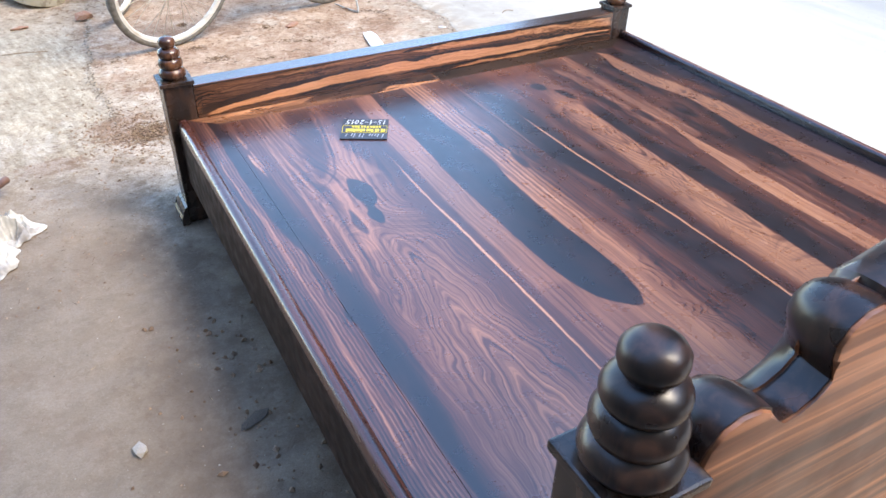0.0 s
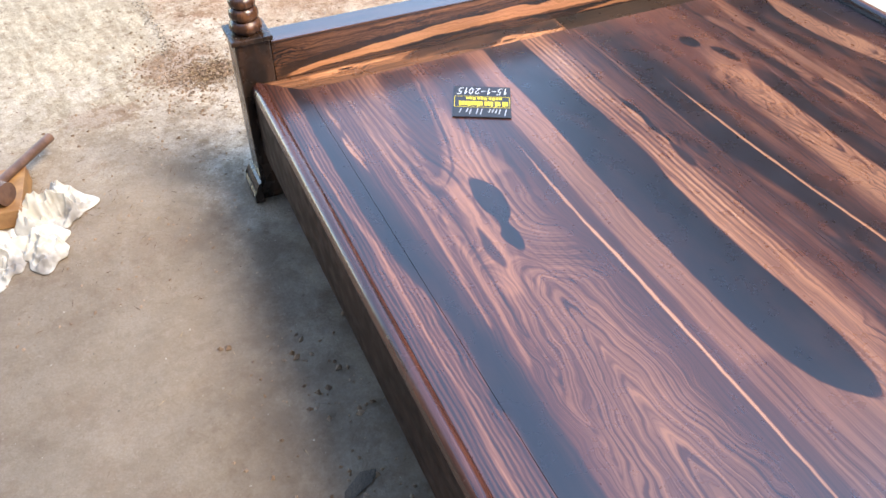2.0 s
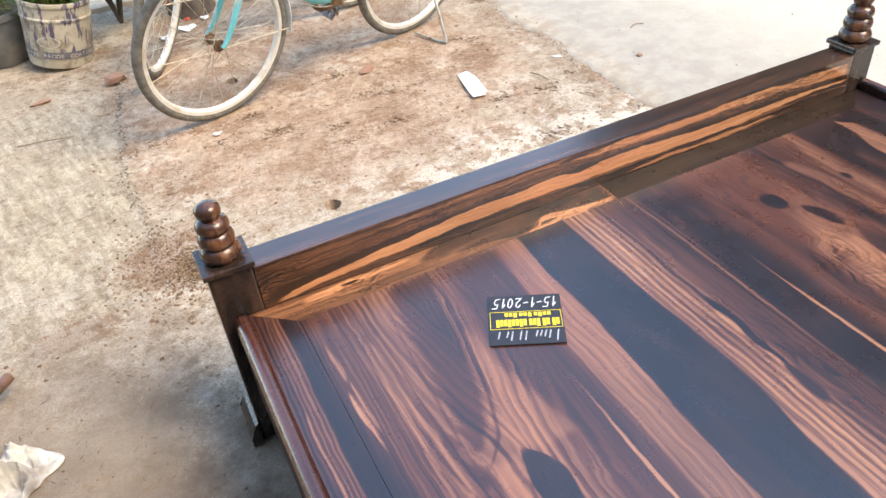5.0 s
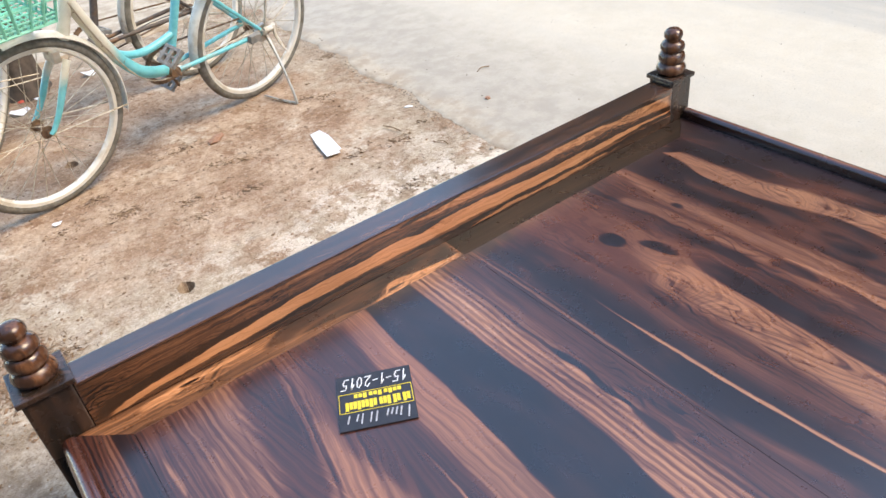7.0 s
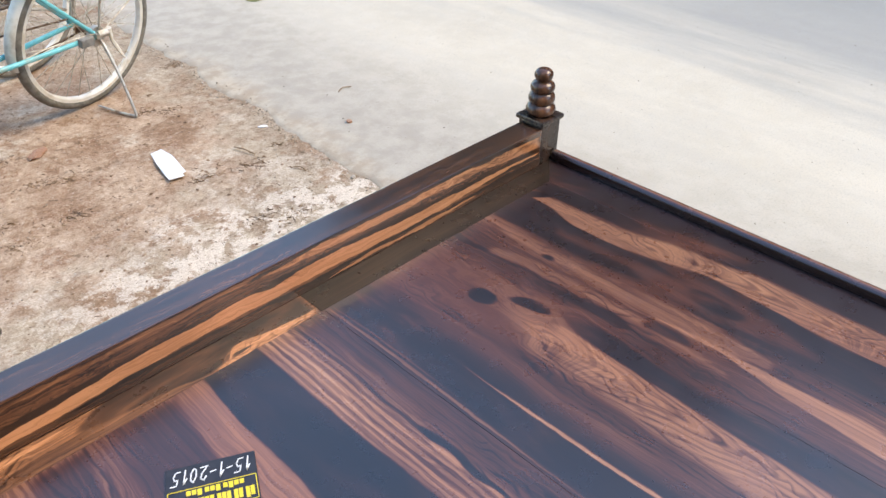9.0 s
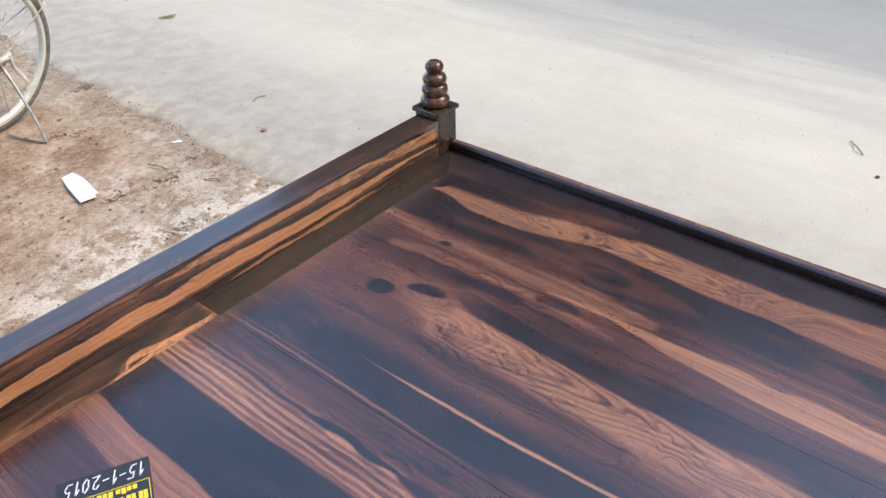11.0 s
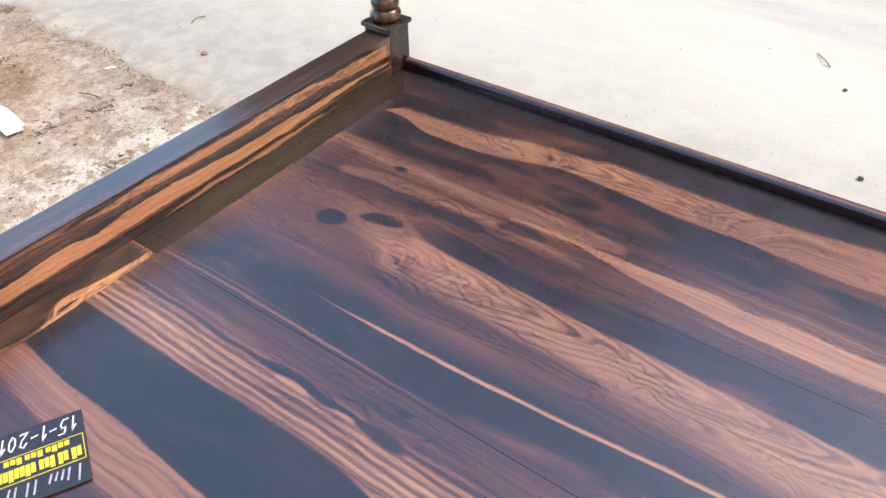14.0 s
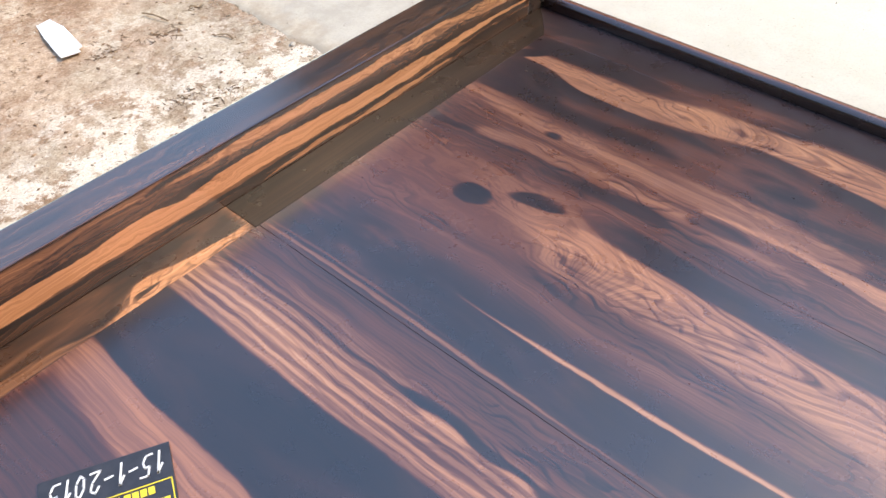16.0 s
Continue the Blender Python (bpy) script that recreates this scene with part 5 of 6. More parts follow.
        part("cord_wrapping", tube(wrap, [0.010, 0.0125, 0.011, 0.012, 0.0105, 0.012, 0.0115, 0.010], 8, steps=3), CORD, rack, "orange-red cord wound round the rack", smooth=True)
        for s in (-1, 1):
            part("rack_strut", tube([(base + 0.004, s * 0.070, WHEEL + 0.01), (base + 0.036, s * 0.078, 0.668)], 0.0045, 8), STEEL, rack, smooth=True)
    part("brake_cable", tube([(0.20, -0.03, 0.74), (0.27 * k, -0.03, 0.58), (0.40 * k, -0.026, 0.372), (0.55 * k, -0.02, 0.30), (0.80 * k, -0.03, 0.335), (base - 0.01, -0.07, WHEEL + 0.02)], 0.0028, 6, steps=4), SPOKE if paint is not OLD else BLACK, bike)
    part("front_brake", box((0.098, -0.03, 0.635 - 0.085), (0.126, 0.03, 0.635 - 0.04), 0.004), STEEL, bike)
    # saddle and handlebar
    part("saddle", prism([(0.60 * k, -0.02), (0.66 * k, -0.03), (0.74 * k, -0.085), (0.82 * k, -0.09), (0.83 * k, 0.0), (0.82 * k, 0.09), (0.74 * k, 0.085), (0.66 * k, 0.03), (0.60 * k, 0.02)], 0.80, 0.845, 2, 0.012), BLACK, bike, smooth=True)
    part("handlebar", tube([(0.36, -0.27, 0.96), (0.29, -0.25, 0.97), (0.22, -0.12, 0.95), (0.245, 0.0, 0.86), (0.22, 0.12, 0.95), (0.29, 0.25, 0.97), (0.36, 0.27, 0.96)], 0.011, 10, steps=5), STEEL, bike, smooth=True)
    part("stem", tube([(0.232, 0, 0.79), (0.25, 0, 0.87)], 0.012, 10), STEEL, bike, smooth=True)
    if basket:
        bk = tagged(new("basket"), "green plastic lattice basket")
        bk.parent = bike
        x0, x1, yw, z0, z1 = -0.205, 0.092, 0.125, 0.745, 0.965
        flare = 0.03
        def at(u, v, h):
            f = (h - z0) / (z1 - z0) * flare
            return (u + (f if u > 0 else -f), v + (f if v > 0 else -f), h)
        for h in (z0 + 0.004, z0 + 0.018, z0 + 0.032, z0 + 0.075, z0 + 0.115, z0 + 0.155, z1):
            q = [at(x0, -yw, h), at(x1, -yw, h), at(x1, yw, h), at(x0, yw, h)]
            part("hoop", tube(q, 0.0065 if h == z1 else 0.0035, 6, closed=True), basket, bk)
        for i in range(15):
            u = x0 + (x1 - x0) * i / 14
            top = z1 if i % 2 == 0 else z0 + 0.034
            part("rib", tube([at(u, -yw, top), (u, -yw, z0), (u, yw, z0), at(u, yw, top)], 0.0055 if i % 2 == 0 else 0.0028, 6), basket, bk)
        for i in range(11):
            v = -yw + 2 * yw * i / 10
            top = z1 if i % 2 == 0 else z0 + 0.034
            part("rib", tube([at(x0, v, top), (x0, v, z0), (x1, v, z0), at(x1, v, top)], 0.0055 if i % 2 == 0 else 0.0028, 6), basket, bk)
        part("basket_bracket", tube([(0.10, 0, 0.58), (0.04, 0, 0.739), (-0.10, 0, 0.741)], 0.006, 8), STEEL, bike)
    return bike


def standing(front, back, lean):
    """The pose of a bicycle whose wheels touch the ground at these places, leaning to its left."""
    d = Vector((back[0] - front[0], back[1] - front[1], 0)).normalized()
    m = Matrix((d, Vector((0, 0, 1)).cross(d), Vector((0, 0, 1)))).transposed().to_4x4()
    return Matrix.Translation((front[0], front[1], -0.004)) @ m @ pose(0, 0, 0, lean, 0, 0)


bicycle("old teal and cream step-through bicycle with a green basket", standing((0.327, 1.696), (1.301, 2.029), 13), 1.030, FRAME_PAINT, FORK_PAINT, CREAM, TYRE, CREAM, SPOKE, GREEN)
bicycle("old dark rusty bicycle parked beside the wall", standing((0.165, 2.255), (1.125, 2.498), 3), 1.095, OLD, OLD, OLD_RIM, TYRE, CREAM, SPOKE, None, False, 49)

# ---- pots and plants ----
PAIL = Nodes("stained_pail")
p_, xyz_ = PAIL.coords()
f_ = PAIL.noise(p_, 9.0, 5, 0.6)
c_ = PAIL.mix(PAIL.step(f_, 0.35, 0.65), (0.42, 0.37, 0.275), (0.53, 0.475, 0.37))
drip = PAIL.noise(PAIL.vector(PAIL.math("MULTIPLY", xyz_[0], 34.0), PAIL.math("MULTIPLY", xyz_[1], 34.0), PAIL.math("MULTIPLY", xyz_[2], 7.0)), 1.0, 4, 0.65)
c_ = PAIL.mix(PAIL.math("MULTIPLY", PAIL.step(drip, 0.51, 0.58), PAIL.step(xyz_[2], 0.05, 0.09)), c_, (0.10, 0.085, 0.13))
c_ = PAIL.mix(PAIL.math("MULTIPLY", PAIL.step(PAIL.noise(p_, 13.0, 6, 0.75), 0.50, 0.60), 0.75), c_, (0.24, 0.19, 0.13))
PAIL.bump(PAIL.noise(p_, 60.0, 3), 0.2, 0.002)
PAIL = PAIL.set(c_, 0.7)
SOIL = plain("potting_soil", (0.06, 0.045, 0.03), (0.11, 0.08, 0.055), 0.95, scale=50, bump=0.8)
POT = plain("grey_pot", (0.13, 0.13, 0.125), (0.19, 0.19, 0.18), 0.75, scale=14, bump=0.2, dirt=(0.28, 0.24, 0.19))


def leaf_material(name, a, b):
    m = Nodes(name)
    p, _ = m.coords()
    c = m.mix(m.island(), a, b)
    c = m.mix(m.step(m.noise(p, 30.0, 3), 0.4, 0.7, 0.0, 0.4), c, m.mix(1.0, c, (1.5, 1.35, 0.9), "MULTIPLY"))
    return m.set(c, 0.45, Subsurface_Weight=0.05)


LEAF = leaf_material("broad_leaf", (0.035, 0.10, 0.018), (0.09, 0.22, 0.035))
BLADE = leaf_material("grass_blade", (0.06, 0.12, 0.025), (0.17, 0.22, 0.06))
BARK = plain("bark", (0.06, 0.045, 0.035), (0.13, 0.098, 0.075), 0.95, scale=18, bump=0.8)


def leaf(bm, at, heading, pitch, length, width, droop=0.5):
    """One leaf folded along its midrib, with a bent tip."""
    d = Vector((math.cos(heading) * math.cos(pitch), math.sin(heading) * math.cos(pitch), math.sin(pitch)))
    side = Vector((-math.sin(heading), math.cos(heading), 0))
    rows = []
    p = Vector(at)
    for i, w in enumerate((0.12, 0.75, 1.0, 0.72, 0.06)):
        up = side.cross(d) * -1
        rows.append([bm.verts.new(p - side * w * width / 2 + up * -0.1 * w * width), bm.verts.new(p + up * 0.06 * width), bm.verts.new(p + side * w * width / 2 + up * -0.1 * w * width)])
        p = p + d * length / 4
        d = (d + Vector((0, 0, -droop * 0.35))).normalized()
    for a, b in zip(rows, rows[1:]):
        bm.faces.new((a[0], a[1], b[1], b[0]))
        bm.faces.new((a[1], a[2], b[2], b[1]))


def foliage(bm, centre, spread_r, height, count, length, width, rng, up=0.9, droop=0.6):
    for _ in range(count):
        a = rng.uniform(0, 2 * math.pi)
        r = spread_r * math.sqrt(rng.random())
        at = Vector((centre[0] + r * math.cos(a), centre[1] + r * math.sin(a), centre[2] + rng.uniform(0, height)))
        leaf(bm, at, a + rng.uniform(-0.9, 0.9), rng.uniform(-0.2, up), length * rng.uniform(0.6, 1.2), width * rng.uniform(0.7, 1.2), droop)


rng = random.Random(11)
pail = thing("paint_pail", "paint-stained beige pail used as a planter, printed side", "pail", m=pose(-0.222, 2.757, 0.006, 1.5, 12, 0) @ Matrix.Diagonal((0.97, 0.97, 0.98, 1)))
prof = [(0.0, 0.0), (0.135, 0.0), (0.147, 0.006), (0.150, 0.03), (0.154, 0.20), (0.155, 0.225), (0.160, 0.230), (0.160, 0.238), (0.155, 0.243), (0.156, 0.29), (0.161, 0.294), (0.163, 0.31), (0.159, 0.316), (0.152, 0.312), (0.149, 0.22), (0.146, 0.20), (0.0, 0.20)]
part("shell", lathe(prof, 48), PAIL, pail, smooth=True)
part("soil", lathe([(0.0, 0.212), (0.06, 0.216), (0.12, 0.210), (0.147, 0.206), (0.146, 0.201)], 24), SOIL, pail, smooth=True)
INK = plain("pale_print", (0.52, 0.48, 0.40), (0.62, 0.58, 0.50), 0.6, scale=60, bump=0.05)
PANELINK = plain("dark_print", (0.10, 0.095, 0.13), (0.17, 0.16, 0.19), 0.6, scale=40, bump=0.05, dirt=(0.34, 0.29, 0.21))
band = bmesh.new()
for z0, z1, a0, a1 in ((0.055, 0.088, 195, 335),):
    rows = [[band.verts.new(((0.1525 + z * 0.04) * math.cos(radians(a)), (0.1525 + z * 0.04) * math.sin(radians(a)), z)) for z in (z0, z1)] for a in np.linspace(a0, a1, 40)]
    for a, b in zip(rows, rows[1:]):
        band.faces.new((a[0], b[0], b[1], a[1]))
part("print_band", band, PANELINK, pail)
oval = bmesh.new()
for k in range(28):
    t0, t1 = 2 * math.pi * k / 28, 2 * math.pi * (k + 1) / 28
    def on(r, t, extra=0.0018):
        a = radians(250) + r * 0.052 * math.cos(t) / 0.157
        z = 0.135 + r * 0.027 * math.sin(t)
        q = 0.1515 + z * 0.04 + extra
        return (q * math.cos(a), q * math.sin(a), z)
    oval.faces.new([oval.verts.new(on(1, t0)), oval.verts.new(on(1, t1)), oval.verts.new(on(0.88, t1)), oval.verts.new(on(0.88, t0))])
part("print_oval", oval, INK, pail)
for k, ch in enumerate("WATER PROOF COATING"):
    a = 197 + k * 7.3
    if ch != " ":
        r = 0.1525 + 0.066 * 0.04 + 0.0012
        text_mesh(ch, 0.026, INK, pail, "letter", Matrix.Translation((r * math.cos(radians(a)), r * math.sin(radians(a)), 0.069)) @ pose(0, 0, 0, 90, 0, a + 90))
pot = thing("flower_pot", "plain dark grey flower pot of soil", "pot", m=pose(-0.47, 2.97, -0.004))
part("shell", lathe([(0.0, 0.0), (0.12, 0.0), (0.128, 0.01), (0.165, 0.22), (0.178, 0.222), (0.178, 0.25), (0.168, 0.252), (0.155, 0.215), (0.0, 0.215)], 40), POT, pot, smooth=True)
part("soil", lathe([(0.0, 0.226), (0.1, 0.224), (0.155, 0.218), (0.15, 0.2155)], 20), SOIL, pot, smooth=True)

def blades(bm, cx, cy, z, r, count, length, rng):
    for _ in range(count):
        a = rng.uniform(0, 2 * math.pi)
        q = r * math.sqrt(rng.random())
        leaf(bm, (cx + q * math.cos(a), cy + q * math.sin(a), z), rng.uniform(0, 2 * math.pi), rng.uniform(0.75, 1.5), length * rng.uniform(0.5, 1.2), rng.uniform(0.004, 0.009), rng.uniform(0.3, 1.1))


for name, label, cx, cy, z, r, count, length, broad in (("grass_plant", "tuft of green grass blades growing in the pail", -0.165, 2.83, 0.160, 0.07, 170, 0.36, 46), ("grass_plant", "yellow-green grass tuft growing in a grey pot", -0.47, 2.97, 0.215, 0.12, 190, 0.36, 0)):
    pl = thing(name, label, "plant", "potted plants")
    bm = bmesh.new()
    blades(bm, cx, cy, z, r, count, length, rng)
    part("tuft", bm, BLADE, pl)
    if broad:
        bm = bmesh.new()
        for k in range(5):
            bx, by = cx - 0.08 + 0.035 * k, cy + rng.uniform(-0.02, 0.04)
            tube([(bx, by, z), (bx + rng.uniform(-0.03, 0.03), by, z + 0.12), (bx + rng.uniform(-0.05, 0.05), by - 0.02, z + 0.24)], 0.004, 6, bm=bm)
        part("stem", bm, BARK, pl)
        bm = bmesh.new()
        foliage(bm, (cx - 0.04, cy + 0.02, z + 0.09), 0.12, 0.18, broad, 0.10, 0.042, rng, 1.0, 0.7)
        part("foliage", bm, LEAF, pl)
shrub = thing("shrub", "leafy green shrub with drooping leaves behind the pail", "shrub")
bm = bmesh.new()
for k in range(7):
    a = rng.uniform(0, 6.28)
    tube([(0.10, 3.12, -0.01), (0.10 + 0.06 * math.cos(a), 3.12 + 0.06 * math.sin(a), 0.18), (0.08 + 0.2 * math.cos(a), 3.1 + 0.16 * math.sin(a), 0.34), (0.06 + 0.26 * math.cos(a), 3.08 + 0.2 * math.sin(a), 0.48)], [0.010, 0.008, 0.006, 0.003], 6, bm=bm, steps=3)
part("stem", bm, BARK, shrub)
bm = bmesh.new()
for k in range(26):
    a = rng.uniform(0, 6.28)
    c = (0.06 + 0.20 * math.cos(a), 3.05 + 0.18 * math.sin(a), rng.uniform(0.22, 0.56))
    foliage(bm, c, 0.07, 0.08, 13, 0.115, 0.040, rng, 0.3, 1.3)
part("foliage", bm, LEAF, shrub)
stump = thing("tree_stump", "short weathered brown tree stump behind the bicycles", "stump")
bm = bmesh.new()
rows = []
for z, r in ((-0.02, 0.13), (0.05, 0.10), (0.15, 0.085), (0.35, 0.08), (0.55, 0.078), (0.60, 0.07)):
    rows.append([bm.verts.new((0.47 + (r + 0.012 * math.sin(3 * a + z * 4) + 0.008 * math.sin(7 * a)) * math.cos(a), 3.03 + (r + 0.012 * math.sin(3 * a + z * 4)) * math.sin(a), z)) for a in [2 * math.pi * k / 20 for k in range(20)]])
for a, b in zip(rows, rows[1:]):
    for k in range(20):
        bm.faces.new((a[k], a[(k + 1) % 20], b[(k + 1) % 20], b[k]))
bm.faces.new(rows[-1])
part("trunk", bm, BARK, stump, smooth=True)

# ---- loose things on the ground ----
CLOTH = plain("soiled_cloth", (0.50, 0.46, 0.39), (0.66, 0.62, 0.55), 0.9, scale=16, bump=0.35, dirt=(0.17, 0.15, 0.14))
PAPER = plain("white_paper", (0.74, 0.76, 0.80), (0.82, 0.84, 0.87), 0.7, scale=20, bump=0.08)
OFFCUT = plain("raw_wood", (0.28, 0.14, 0.05), (0.42, 0.22, 0.085), 0.55, scale=22, bump=0.15, dirt=(0.24, 0.11, 0.045))
DOWEL = plain("brown_wood", (0.10, 0.052, 0.036), (0.17, 0.09, 0.06), 0.5, scale=24, bump=0.12)
BRICK = plain("broken_brick", (0.30, 0.15, 0.095), (0.38, 0.22, 0.15), 0.9, scale=30, bump=0.6, dirt=(0.36, 0.28, 0.21))
REDSCRAP = plain("red_plastic", (0.42, 0.05, 0.03), (0.52, 0.09, 0.05), 0.5, scale=40, bump=0.1)
PEBBLE = plain("pebble", (0.30, 0.26, 0.215), (0.42, 0.375, 0.32), 0.9, scale=60, bump=0.4)


def crumpled(name, label, category, mat, cx, cy, rx, ry, turn, height, seed, n=48, lobes=0.25):
    """A crumpled sheet heaped on the ground, with sharp folds and an uneven outline."""
    bm = bmesh.new()
    rows = []
    for i in range(n + 1):
        row = []
        for k in range(2 * n):
            a = math.pi * k / n
            s = i / n
            edge = 1 + lobes * math.sin(2 * a + seed) + 0.12 * math.sin(5 * a + seed * 2) + 0.06 * math.sin(9 * a)
            x, y = rx * s * edge * math.cos(a), ry * s * edge * math.sin(a)
            q = Vector((x * 11, y * 11, seed))
            fold = 1 - abs(noise.noise(q)) * 2.6 + 0.55 * (1 - abs(noise.noise(q * 2.3)) * 2.4) + 0.35 * (0.6 - abs(noise.noise(q * 5.1)) * 2.2)
            z = height * max(0.0, fold) * (1 - s ** 3) * 0.62 + 0.003
            row.append(bm.verts.new((x, y, z)))
            if i == 0:
                break
        rows.append(row)
    for i in range(n):
        for k in range(2 * n):
            j = (k + 1) % (2 * n)
            a = rows[i]
            if len(a) == 1:
                bm.faces.new((a[0], rows[1][k], rows[1][j]))
            else:
                bm.faces.new((a[k], rows[i + 1][k], rows[i + 1][j], a[j]))
    ob = link(name, bm, mat, smooth=True)
    sol = ob.modifiers.new("thickness", "SOLIDIFY")
    sol.thickness = 0.0012
    ob.matrix_world = pose(cx, cy, yard(cx, cy), 0, 0, turn)
    return tagged(ob, label, category)


crumpled("rag", "crumpled off-white soiled cotton rag on the ground", "rag", CLOTH, -0.535, 0.185, 0.085, 0.10, 35, 0.085, 2.0)
crumpled("rag", "crumpled off-white soiled cotton rag on the ground", "rag", CLOTH, -0.560, 0.035, 0.065, 0.070, -20, 0.06, 4.3)
crumpled("rag", "crumpled off-white soiled cotton rag on the ground", "rag", CLOTH, -0.665, 0.055, 0.07, 0.10, 10, 0.06, 6.1)
block = tagged(link("timber_offcut", box((-0.055, -0.10, 0.0), (0.055, 0.10, 0.055), 0.004), OFFCUT), "orange-brown timber offcut lying on the ground", "timber")
block.matrix_world = pose(-0.642, 0.262, 0.0, 0, 0, -7)
mallet = thing("wooden_mallet", "brown wooden mallet with a round handle on an offcut", "mallet", m=pose(-0.640, 0.280, 0.074, 0, 0, 0))
part("handle", tube([(-0.045, -0.06, 0.0), (0.137, 0.193, -0.02)], [0.0125, 0.014], 14), DOWEL, mallet, smooth=True)
part("head", tube([(-0.075, -0.005, 0.012), (0.02, -0.085, 0.012)], 0.032, 18), DOWEL, mallet, smooth=True)


def flat_paper(name, label, category, outline, z, mat, lift=0.0, thick=0.002):
    bm = prism(outline, 0.0, thick, 2)
    bmesh.ops.subdivide_edges(bm, edges=[e for e in bm.edges if e.calc_length() > 0.03], cuts=3, use_grid_fill=True)
    cx, cy = sum(p[0] for p in outline) / len(outline), sum(p[1] for p in outline) / len(outline)
    for v in bm.verts:
        v.co.x -= cx
        v.co.y -= cy
        v.co.z += lift * abs(v.co.x) * 3 + 0.002 * math.sin(40 * v.co.y)
    ob = tagged(link(name, bm, mat), label, category)
    ob.location = (cx, cy, z)
    return ob


flat_paper("folded_paper", "folded white paper strip lying on the dirt", "paper", [(1.255, 1.437), (1.297, 1.435), (1.300, 1.36), (1.280, 1.228), (1.262, 1.222), (1.262, 1.206), (1.201, 1.200), (1.228, 1.34)], yard(1.25, 1.3) + 0.006, PAPER, 0.05, 0.004)
for px, py, s, turn, seed in ((0.385, 2.765, 0.058, 20, 1), (0.785, 2.99, 0.05, 50, 3), (0.262, 2.70, 0.035, 10, 5), (0.50, 2.86, 0.032, 70, 7), (0.255, 1.527, 0.018, 0, 2)):
    r_ = random.Random(seed)
    outline = [(px + s * r_.uniform(0.65, 1.1) * math.cos(radians(turn + a)), py + s * 0.8 * r_.uniform(0.65, 1.1) * math.sin(radians(turn + a))) for a in (0, 50, 110, 180, 235, 300)]
    flat_paper("paper_scrap", "torn white paper scrap on the dirt", "paper", outline, yard(px, py) + 0.005, PAPER, 0.16, 0.002)


def stone_mesh(rng, rough=0.3, flat=0.7):
    bm = bmesh.new()
    bmesh.ops.create_icosphere(bm, subdivisions=1, radius=0.5)
    for v in bm.verts:
        v.co *= 1 + rng.uniform(-rough, rough)
        v.co.z *= flat
    return bm


for name, label, cat, mat, x, y, sx, sy, sz, turn in (
        ("brick_piece", "broken red brick piece on the dirt", "brick", BRICK, -0.02, 2.335, 0.11, 0.08, 0.085, 20),
        ("brick_piece", "thin chip of red brick on the ground", "brick", BRICK, -0.35, 2.31, 0.11, 0.035, 0.025, 8),
        ("brick_piece", "worn flat red brick piece on bare earth", "brick", BRICK, 0.956, 1.725, 0.10, 0.045, 0.025, 35),
        ("plastic_scrap", "small bright red plastic scrap on the dirt", "scrap", REDSCRAP, 0.420, 2.917, 0.045, 0.03, 0.02, 25),
        ("stone", "small reddish stone on the concrete road", "stone", BRICK, 1.938, 1.113, 0.028, 0.024, 0.022, 0),
        ("stone", "pale chip of plaster at the road edge", "stone", PAPER, 1.686, 1.345, 0.05, 0.02, 0.014, -30),
        ("stone", "pale pebble at the crumbling road edge", "stone", PEBBLE, 1.688, 0.79, 0.022, 0.018, 0.016, 0),
        ("stone", "pale grey stone beside the bed", "stone", PEBBLE, -0.318, -0.90, 0.035, 0.04, 0.028, 10),
        ("stone", "flat dark stone in the bed's shade", "stone", BARK, -0.055, -0.93, 0.085, 0.035, 0.012, 25),
        ("stone", "small dark pebble on the pale road", "stone", SOIL, 2.976, -0.899, 0.018, 0.016, 0.012, 0),
        ("stone", "small dark pebble on the pale road", "stone", SOIL, 2.474, -1.066, 0.020, 0.017, 0.012, 40)):
    ob = tagged(link(name, stone_mesh(rng), mat), label, cat)
    base_z = 0.012 if x > 1.75 else yard(x, y)
    ob.matrix_world = pose(x, y, base_z + sz * 0.28, 0, 0, turn) @ Matrix.Diagonal((sx, sy, sz, 1))
TWIG = plain("dry_twig", (0.20, 0.13, 0.075), (0.30, 0.21, 0.13), 0.9, scale=40, bump=0.2)
for pts, label in (([(2.09, 1.365, 0.017), (2.125, 1.38, 0.022), (2.165, 1.372, 0.016)], "short reddish twig on the concrete road"), ([(3.113, -0.816, 0.017), (3.143, -0.786, 0.026), (3.163, -0.776, 0.02), (3.198, -0.751, 0.017)], "thin crooked twig on the concrete road"),
                                      ([(-0.472, 1.932, -0.006), (-0.369, 1.893, 0.004), (-0.254, 1.872, 0.0)], "long pale straw on the cement"),
                   ([(1.505, 1.265, 0.004), (1.52, 1.215, 0.008), (1.528, 1.165, 0.004)], "short dark twig near the road edge"),
                   ([(1.575, 0.99, 0.003), (1.59, 0.965, 0.008), (1.592, 0.94, 0.003)], "short dark twig near the road edge")):
    tagged(link("twig", tube(pts, 0.0024, 6, steps=2), TWIG, smooth=True), label, "twig")
bm = bmesh.new()
leaf(bm, (2.50, 2.69, 0.018), -0.45, 0.05, 0.095, 0.062, 0.0)
tagged(link("fallen_leaf", bm, plain("dull_leaf", (0.13, 0.14, 0.045), (0.20, 0.19, 0.07), 0.7, scale=30, bump=0.1)), "dry fallen green leaf on the concrete road", "leaf")


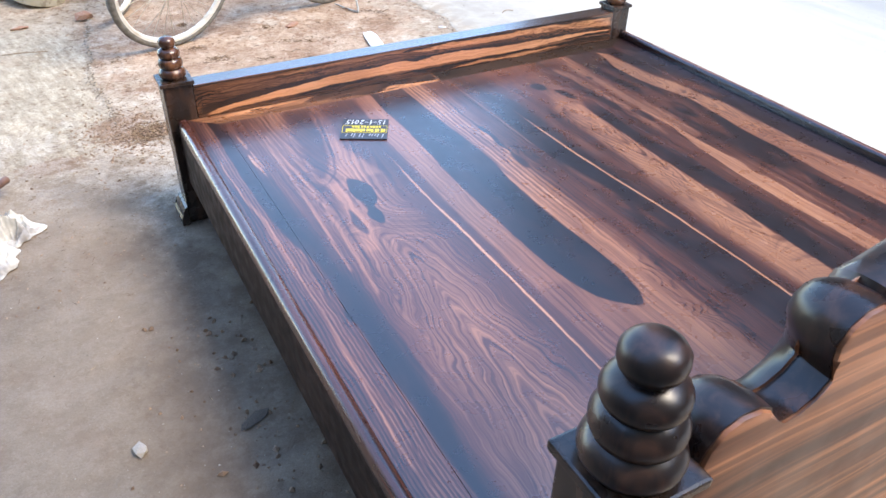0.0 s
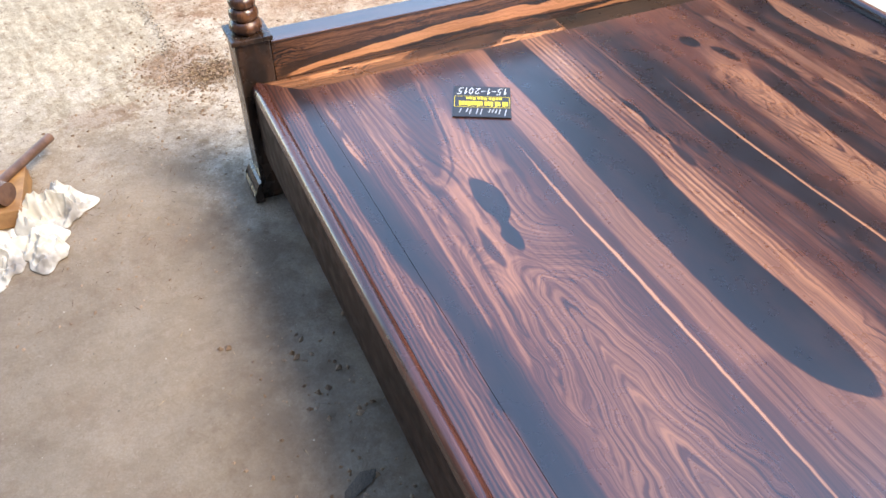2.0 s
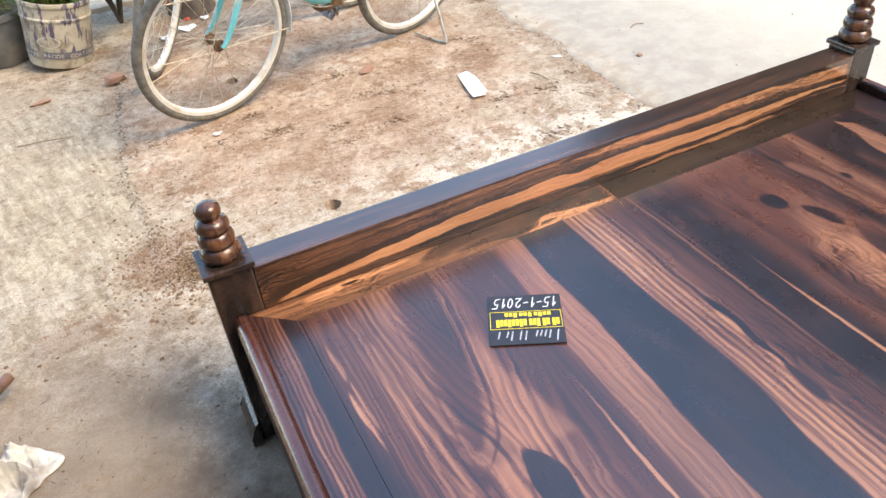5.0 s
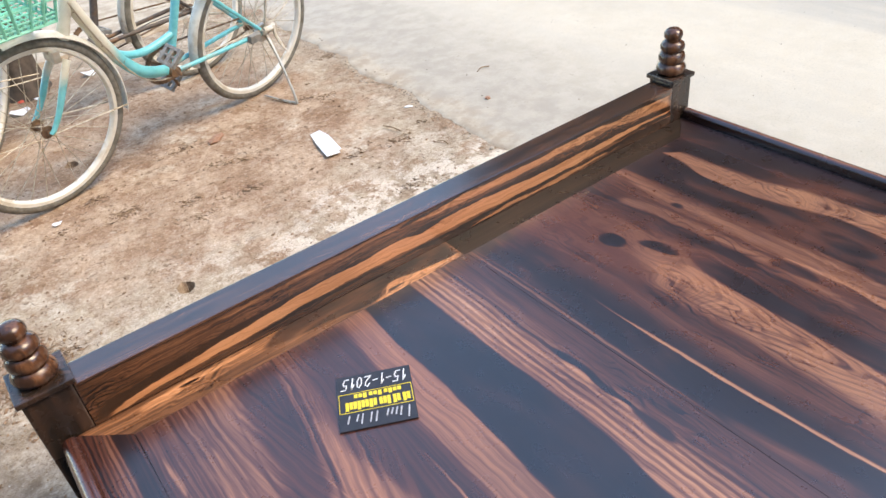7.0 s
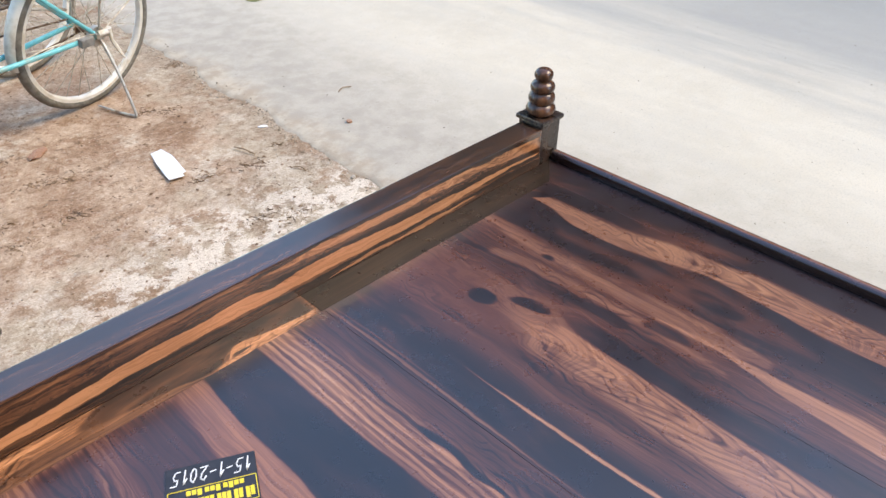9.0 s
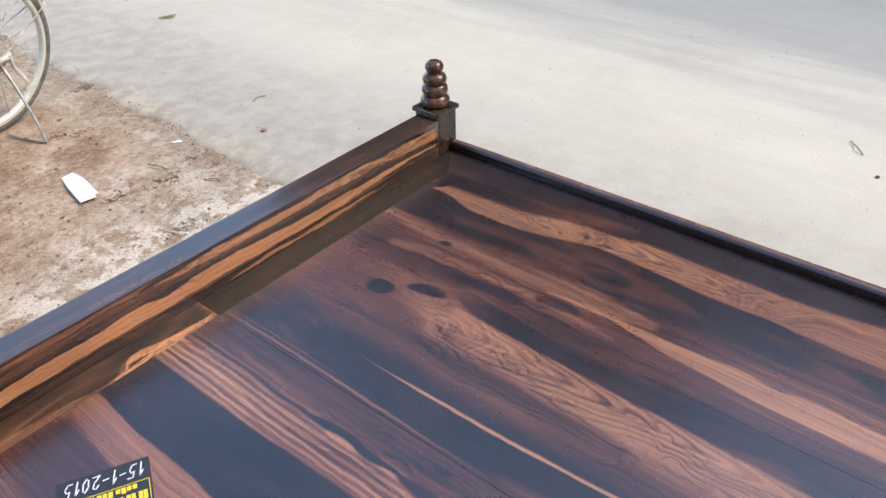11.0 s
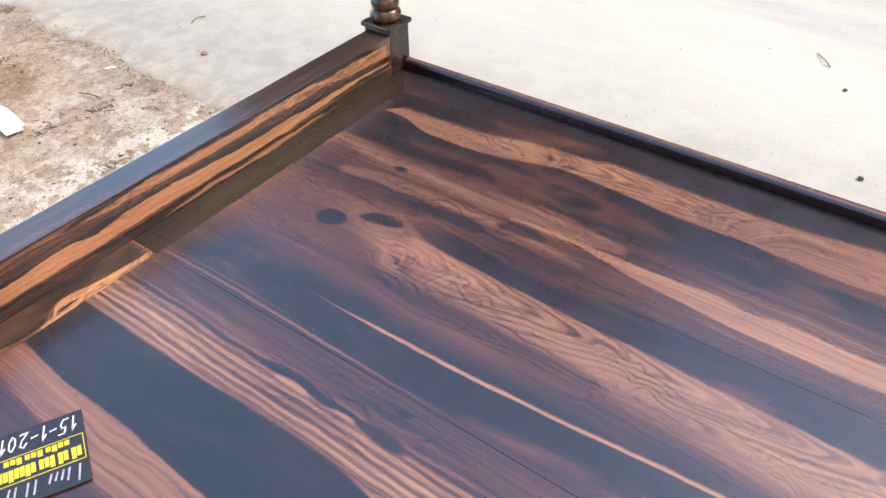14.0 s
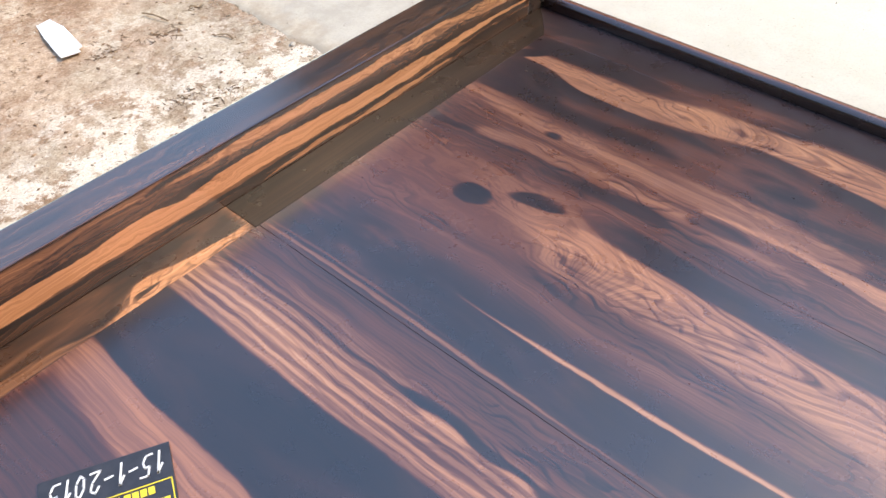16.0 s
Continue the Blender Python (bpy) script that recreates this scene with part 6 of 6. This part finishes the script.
# ---- crumbs, straw and gravel ----
def scatter(name, label, mat, count, place, size, seed, flat=0.6, sticks=False):
    r = random.Random(seed)
    bm_verts, bm_faces = [], []
    for _ in range(count):
        x, y = place(r)
        s = size(r)
        a = r.uniform(0, 6.28)
        z0 = (0.012 if x > kerb(y) + 0.03 else yard(x, y)) + s * 0.1
        n = len(bm_verts)
        l, w, h = (s * 2.6, s * 0.22, s * 0.2) if sticks else (s * r.uniform(0.7, 1.3), s * r.uniform(0.6, 1.0), s * flat)
        c, sn = math.cos(a), math.sin(a)
        tilt = r.uniform(-0.25, 0.25)
        for dx, dy, dz in ((-0.5, 0, 0), (0.5, 0, 0), (0, -0.5, 0), (0, 0.5, 0), (r.uniform(-0.15, 0.15), r.uniform(-0.15, 0.15), 0.6), (0, 0, -0.4)):
            lx, ly = dx * l, dy * w
            bm_verts.append((x + lx * c - ly * sn, y + lx * sn + ly * c, z0 + dz * h + lx * tilt))
        for f in ((0, 2, 4), (2, 1, 4), (1, 3, 4), (3, 0, 4), (2, 0, 5), (1, 2, 5), (3, 1, 5), (0, 3, 5)):
            bm_faces.append([n + i for i in f])
    me = bpy.data.meshes.new(name)
    me.from_pydata(bm_verts, [], bm_faces)
    me.materials.append(mat)
    return tagged(new(name, me), label, "debris", kind="stuff")


def crumb_material(name, stops):
    m = Nodes(name)
    c = m.ramp(m.island(), stops)
    p, _ = m.coords()
    m.bump(m.noise(p, 200.0, 2), 0.3, 0.001)
    return m.set(c, 0.95, Specular_IOR_Level=0.2)


GRAVEL = crumb_material("gravel", [(0.0, (0.14, 0.11, 0.08)), (0.4, (0.24, 0.195, 0.15)), (0.85, (0.34, 0.29, 0.23)), (1.0, (0.50, 0.45, 0.38))])
STRAW = crumb_material("straw", [(0.0, (0.07, 0.048, 0.034)), (0.6, (0.16, 0.10, 0.062)), (1.0, (0.36, 0.26, 0.16))])
CLOD = crumb_material("soil_clods", [(0.0, (0.15, 0.095, 0.065)), (0.5, (0.25, 0.165, 0.11)), (1.0, (0.36, 0.25, 0.175))])
scatter("gravel", "fine grey gravel and cement crumbs on the yard", GRAVEL, 2600, lambda r: (r.uniform(-1.2, 1.6), r.uniform(-1.8, 3.2)), lambda r: 0.0025 + 0.006 * r.random() ** 3, 1)
scatter("rubble", "small stones and clods beside the bed", CLOD, 260, lambda r: (r.gauss(-0.06, 0.10), r.uniform(-1.75, -0.45)), lambda r: 0.006 + 0.018 * r.random() ** 3, 2, 0.75)
scatter("straw", "dark straw and bark crumbs strewn on the yard", STRAW, 1500, lambda r: (r.gauss(-0.28, 0.34), r.gauss(0.35, 0.42)), lambda r: 0.002 + 0.009 * r.random() ** 3, 3, sticks=True)
scatter("straw", "dark straw and bark crumbs on bare earth", STRAW, 1500, lambda r: (r.uniform(-0.2, 1.65), r.uniform(0.2, 2.6)), lambda r: 0.003 + 0.010 * r.random() ** 3, 4, sticks=True)
scatter("soil_clods", "small brown soil clods on bare earth", CLOD, 2200, lambda r: (r.uniform(-0.25, 1.6), r.uniform(0.15, 2.7)), lambda r: 0.004 + 0.013 * r.random() ** 4, 8, 0.5)
scatter("soil_clods", "brown soil clods heaped by the bed post", CLOD, 900, lambda r: (r.gauss(-0.03, 0.09), r.gauss(0.78, 0.13)), lambda r: 0.004 + 0.014 * r.random() ** 3, 9, 0.5)
scatter("dry_moss", "clump of brown dried moss and shavings by the bed post", STRAW, 1100, lambda r: (r.gauss(0.02, 0.05), r.gauss(0.75, 0.045)), lambda r: 0.004 + 0.011 * r.random(), 5, sticks=True)
scatter("soil_clods", "trodden brown soil and bark round the dried moss", CLOD, 700, lambda r: (r.gauss(-0.10, 0.07), r.gauss(0.83, 0.10)), lambda r: 0.003 + 0.011 * r.random() ** 3, 31, 0.5)
CLUMPS = [(0.81, 1.75), (0.87, 1.51), (0.67, 1.32), (1.31, 1.16), (0.41, 1.61), (0.87, 1.23), (0.49, 1.43), (1.41, 1.79), (1.64, 1.18), (1.75, 2.16), (1.49, 1.73), (1.40, 0.73), (1.33, 0.80), (1.48, 1.12), (0.82, 1.77), (0.44, 1.41), (0.24, 1.45), (0.05, 1.61), (0.67, 1.18), (-0.08, 1.61), (0.96, 1.48)]


def in_clumps(r):
    cx, cy = CLUMPS[r.randrange(len(CLUMPS))]
    return cx + r.gauss(0.0, 0.035), cy + r.gauss(0.0, 0.02)


scatter("straw_clumps", "matted clumps of dark straw and bark on bare earth", STRAW, 1700, in_clumps, lambda r: 0.003 + 0.011 * r.random() ** 2, 21, sticks=True)
scatter("soil_clods", "crumbled red-brown clods among the straw clumps", CLOD, 500, in_clumps, lambda r: 0.003 + 0.012 * r.random() ** 3, 22, 0.5)
scatter("gravel", "sparse dark grit on the pale road", SOIL, 160, lambda r: (r.uniform(1.8, 4.5), r.uniform(-1.5, 3.2)), lambda r: 0.003 + 0.006 * r.random() ** 2, 6)


def along_seam(r):
    y = r.uniform(0.85, 2.5)
    return seam(y) + r.gauss(-0.006, 0.012), y


scatter("rubble", "grey-brown crumbs along the broken cement edge", GRAVEL, 700, along_seam, lambda r: 0.003 + 0.010 * r.random() ** 2, 12, 0.7)
scatter("gravel", "dark leaf crumbs and chips left of the bed", CLOD, 700, lambda r: (r.uniform(-1.0, -0.05), r.uniform(-0.3, 1.0)), lambda r: 0.003 + 0.012 * r.random() ** 4, 13, 0.5)


def along_kerb(r):
    y = r.uniform(-0.1, 3.2)
    return kerb(y) + r.gauss(-0.005, 0.022), y


scatter("rubble", "grey crumbs of broken concrete along the road edge", GRAVEL, 1500, along_kerb, lambda r: 0.002 + 0.010 * r.random() ** 3, 14, 0.7)
scatter("gravel", "pale cement crumbs in front of the bed", GRAVEL, 1500, lambda r: (r.uniform(0.2, 1.68), 0.1 + abs(r.gauss(0.0, 0.5))), lambda r: 0.002 + 0.007 * r.random() ** 3, 15, 0.6)
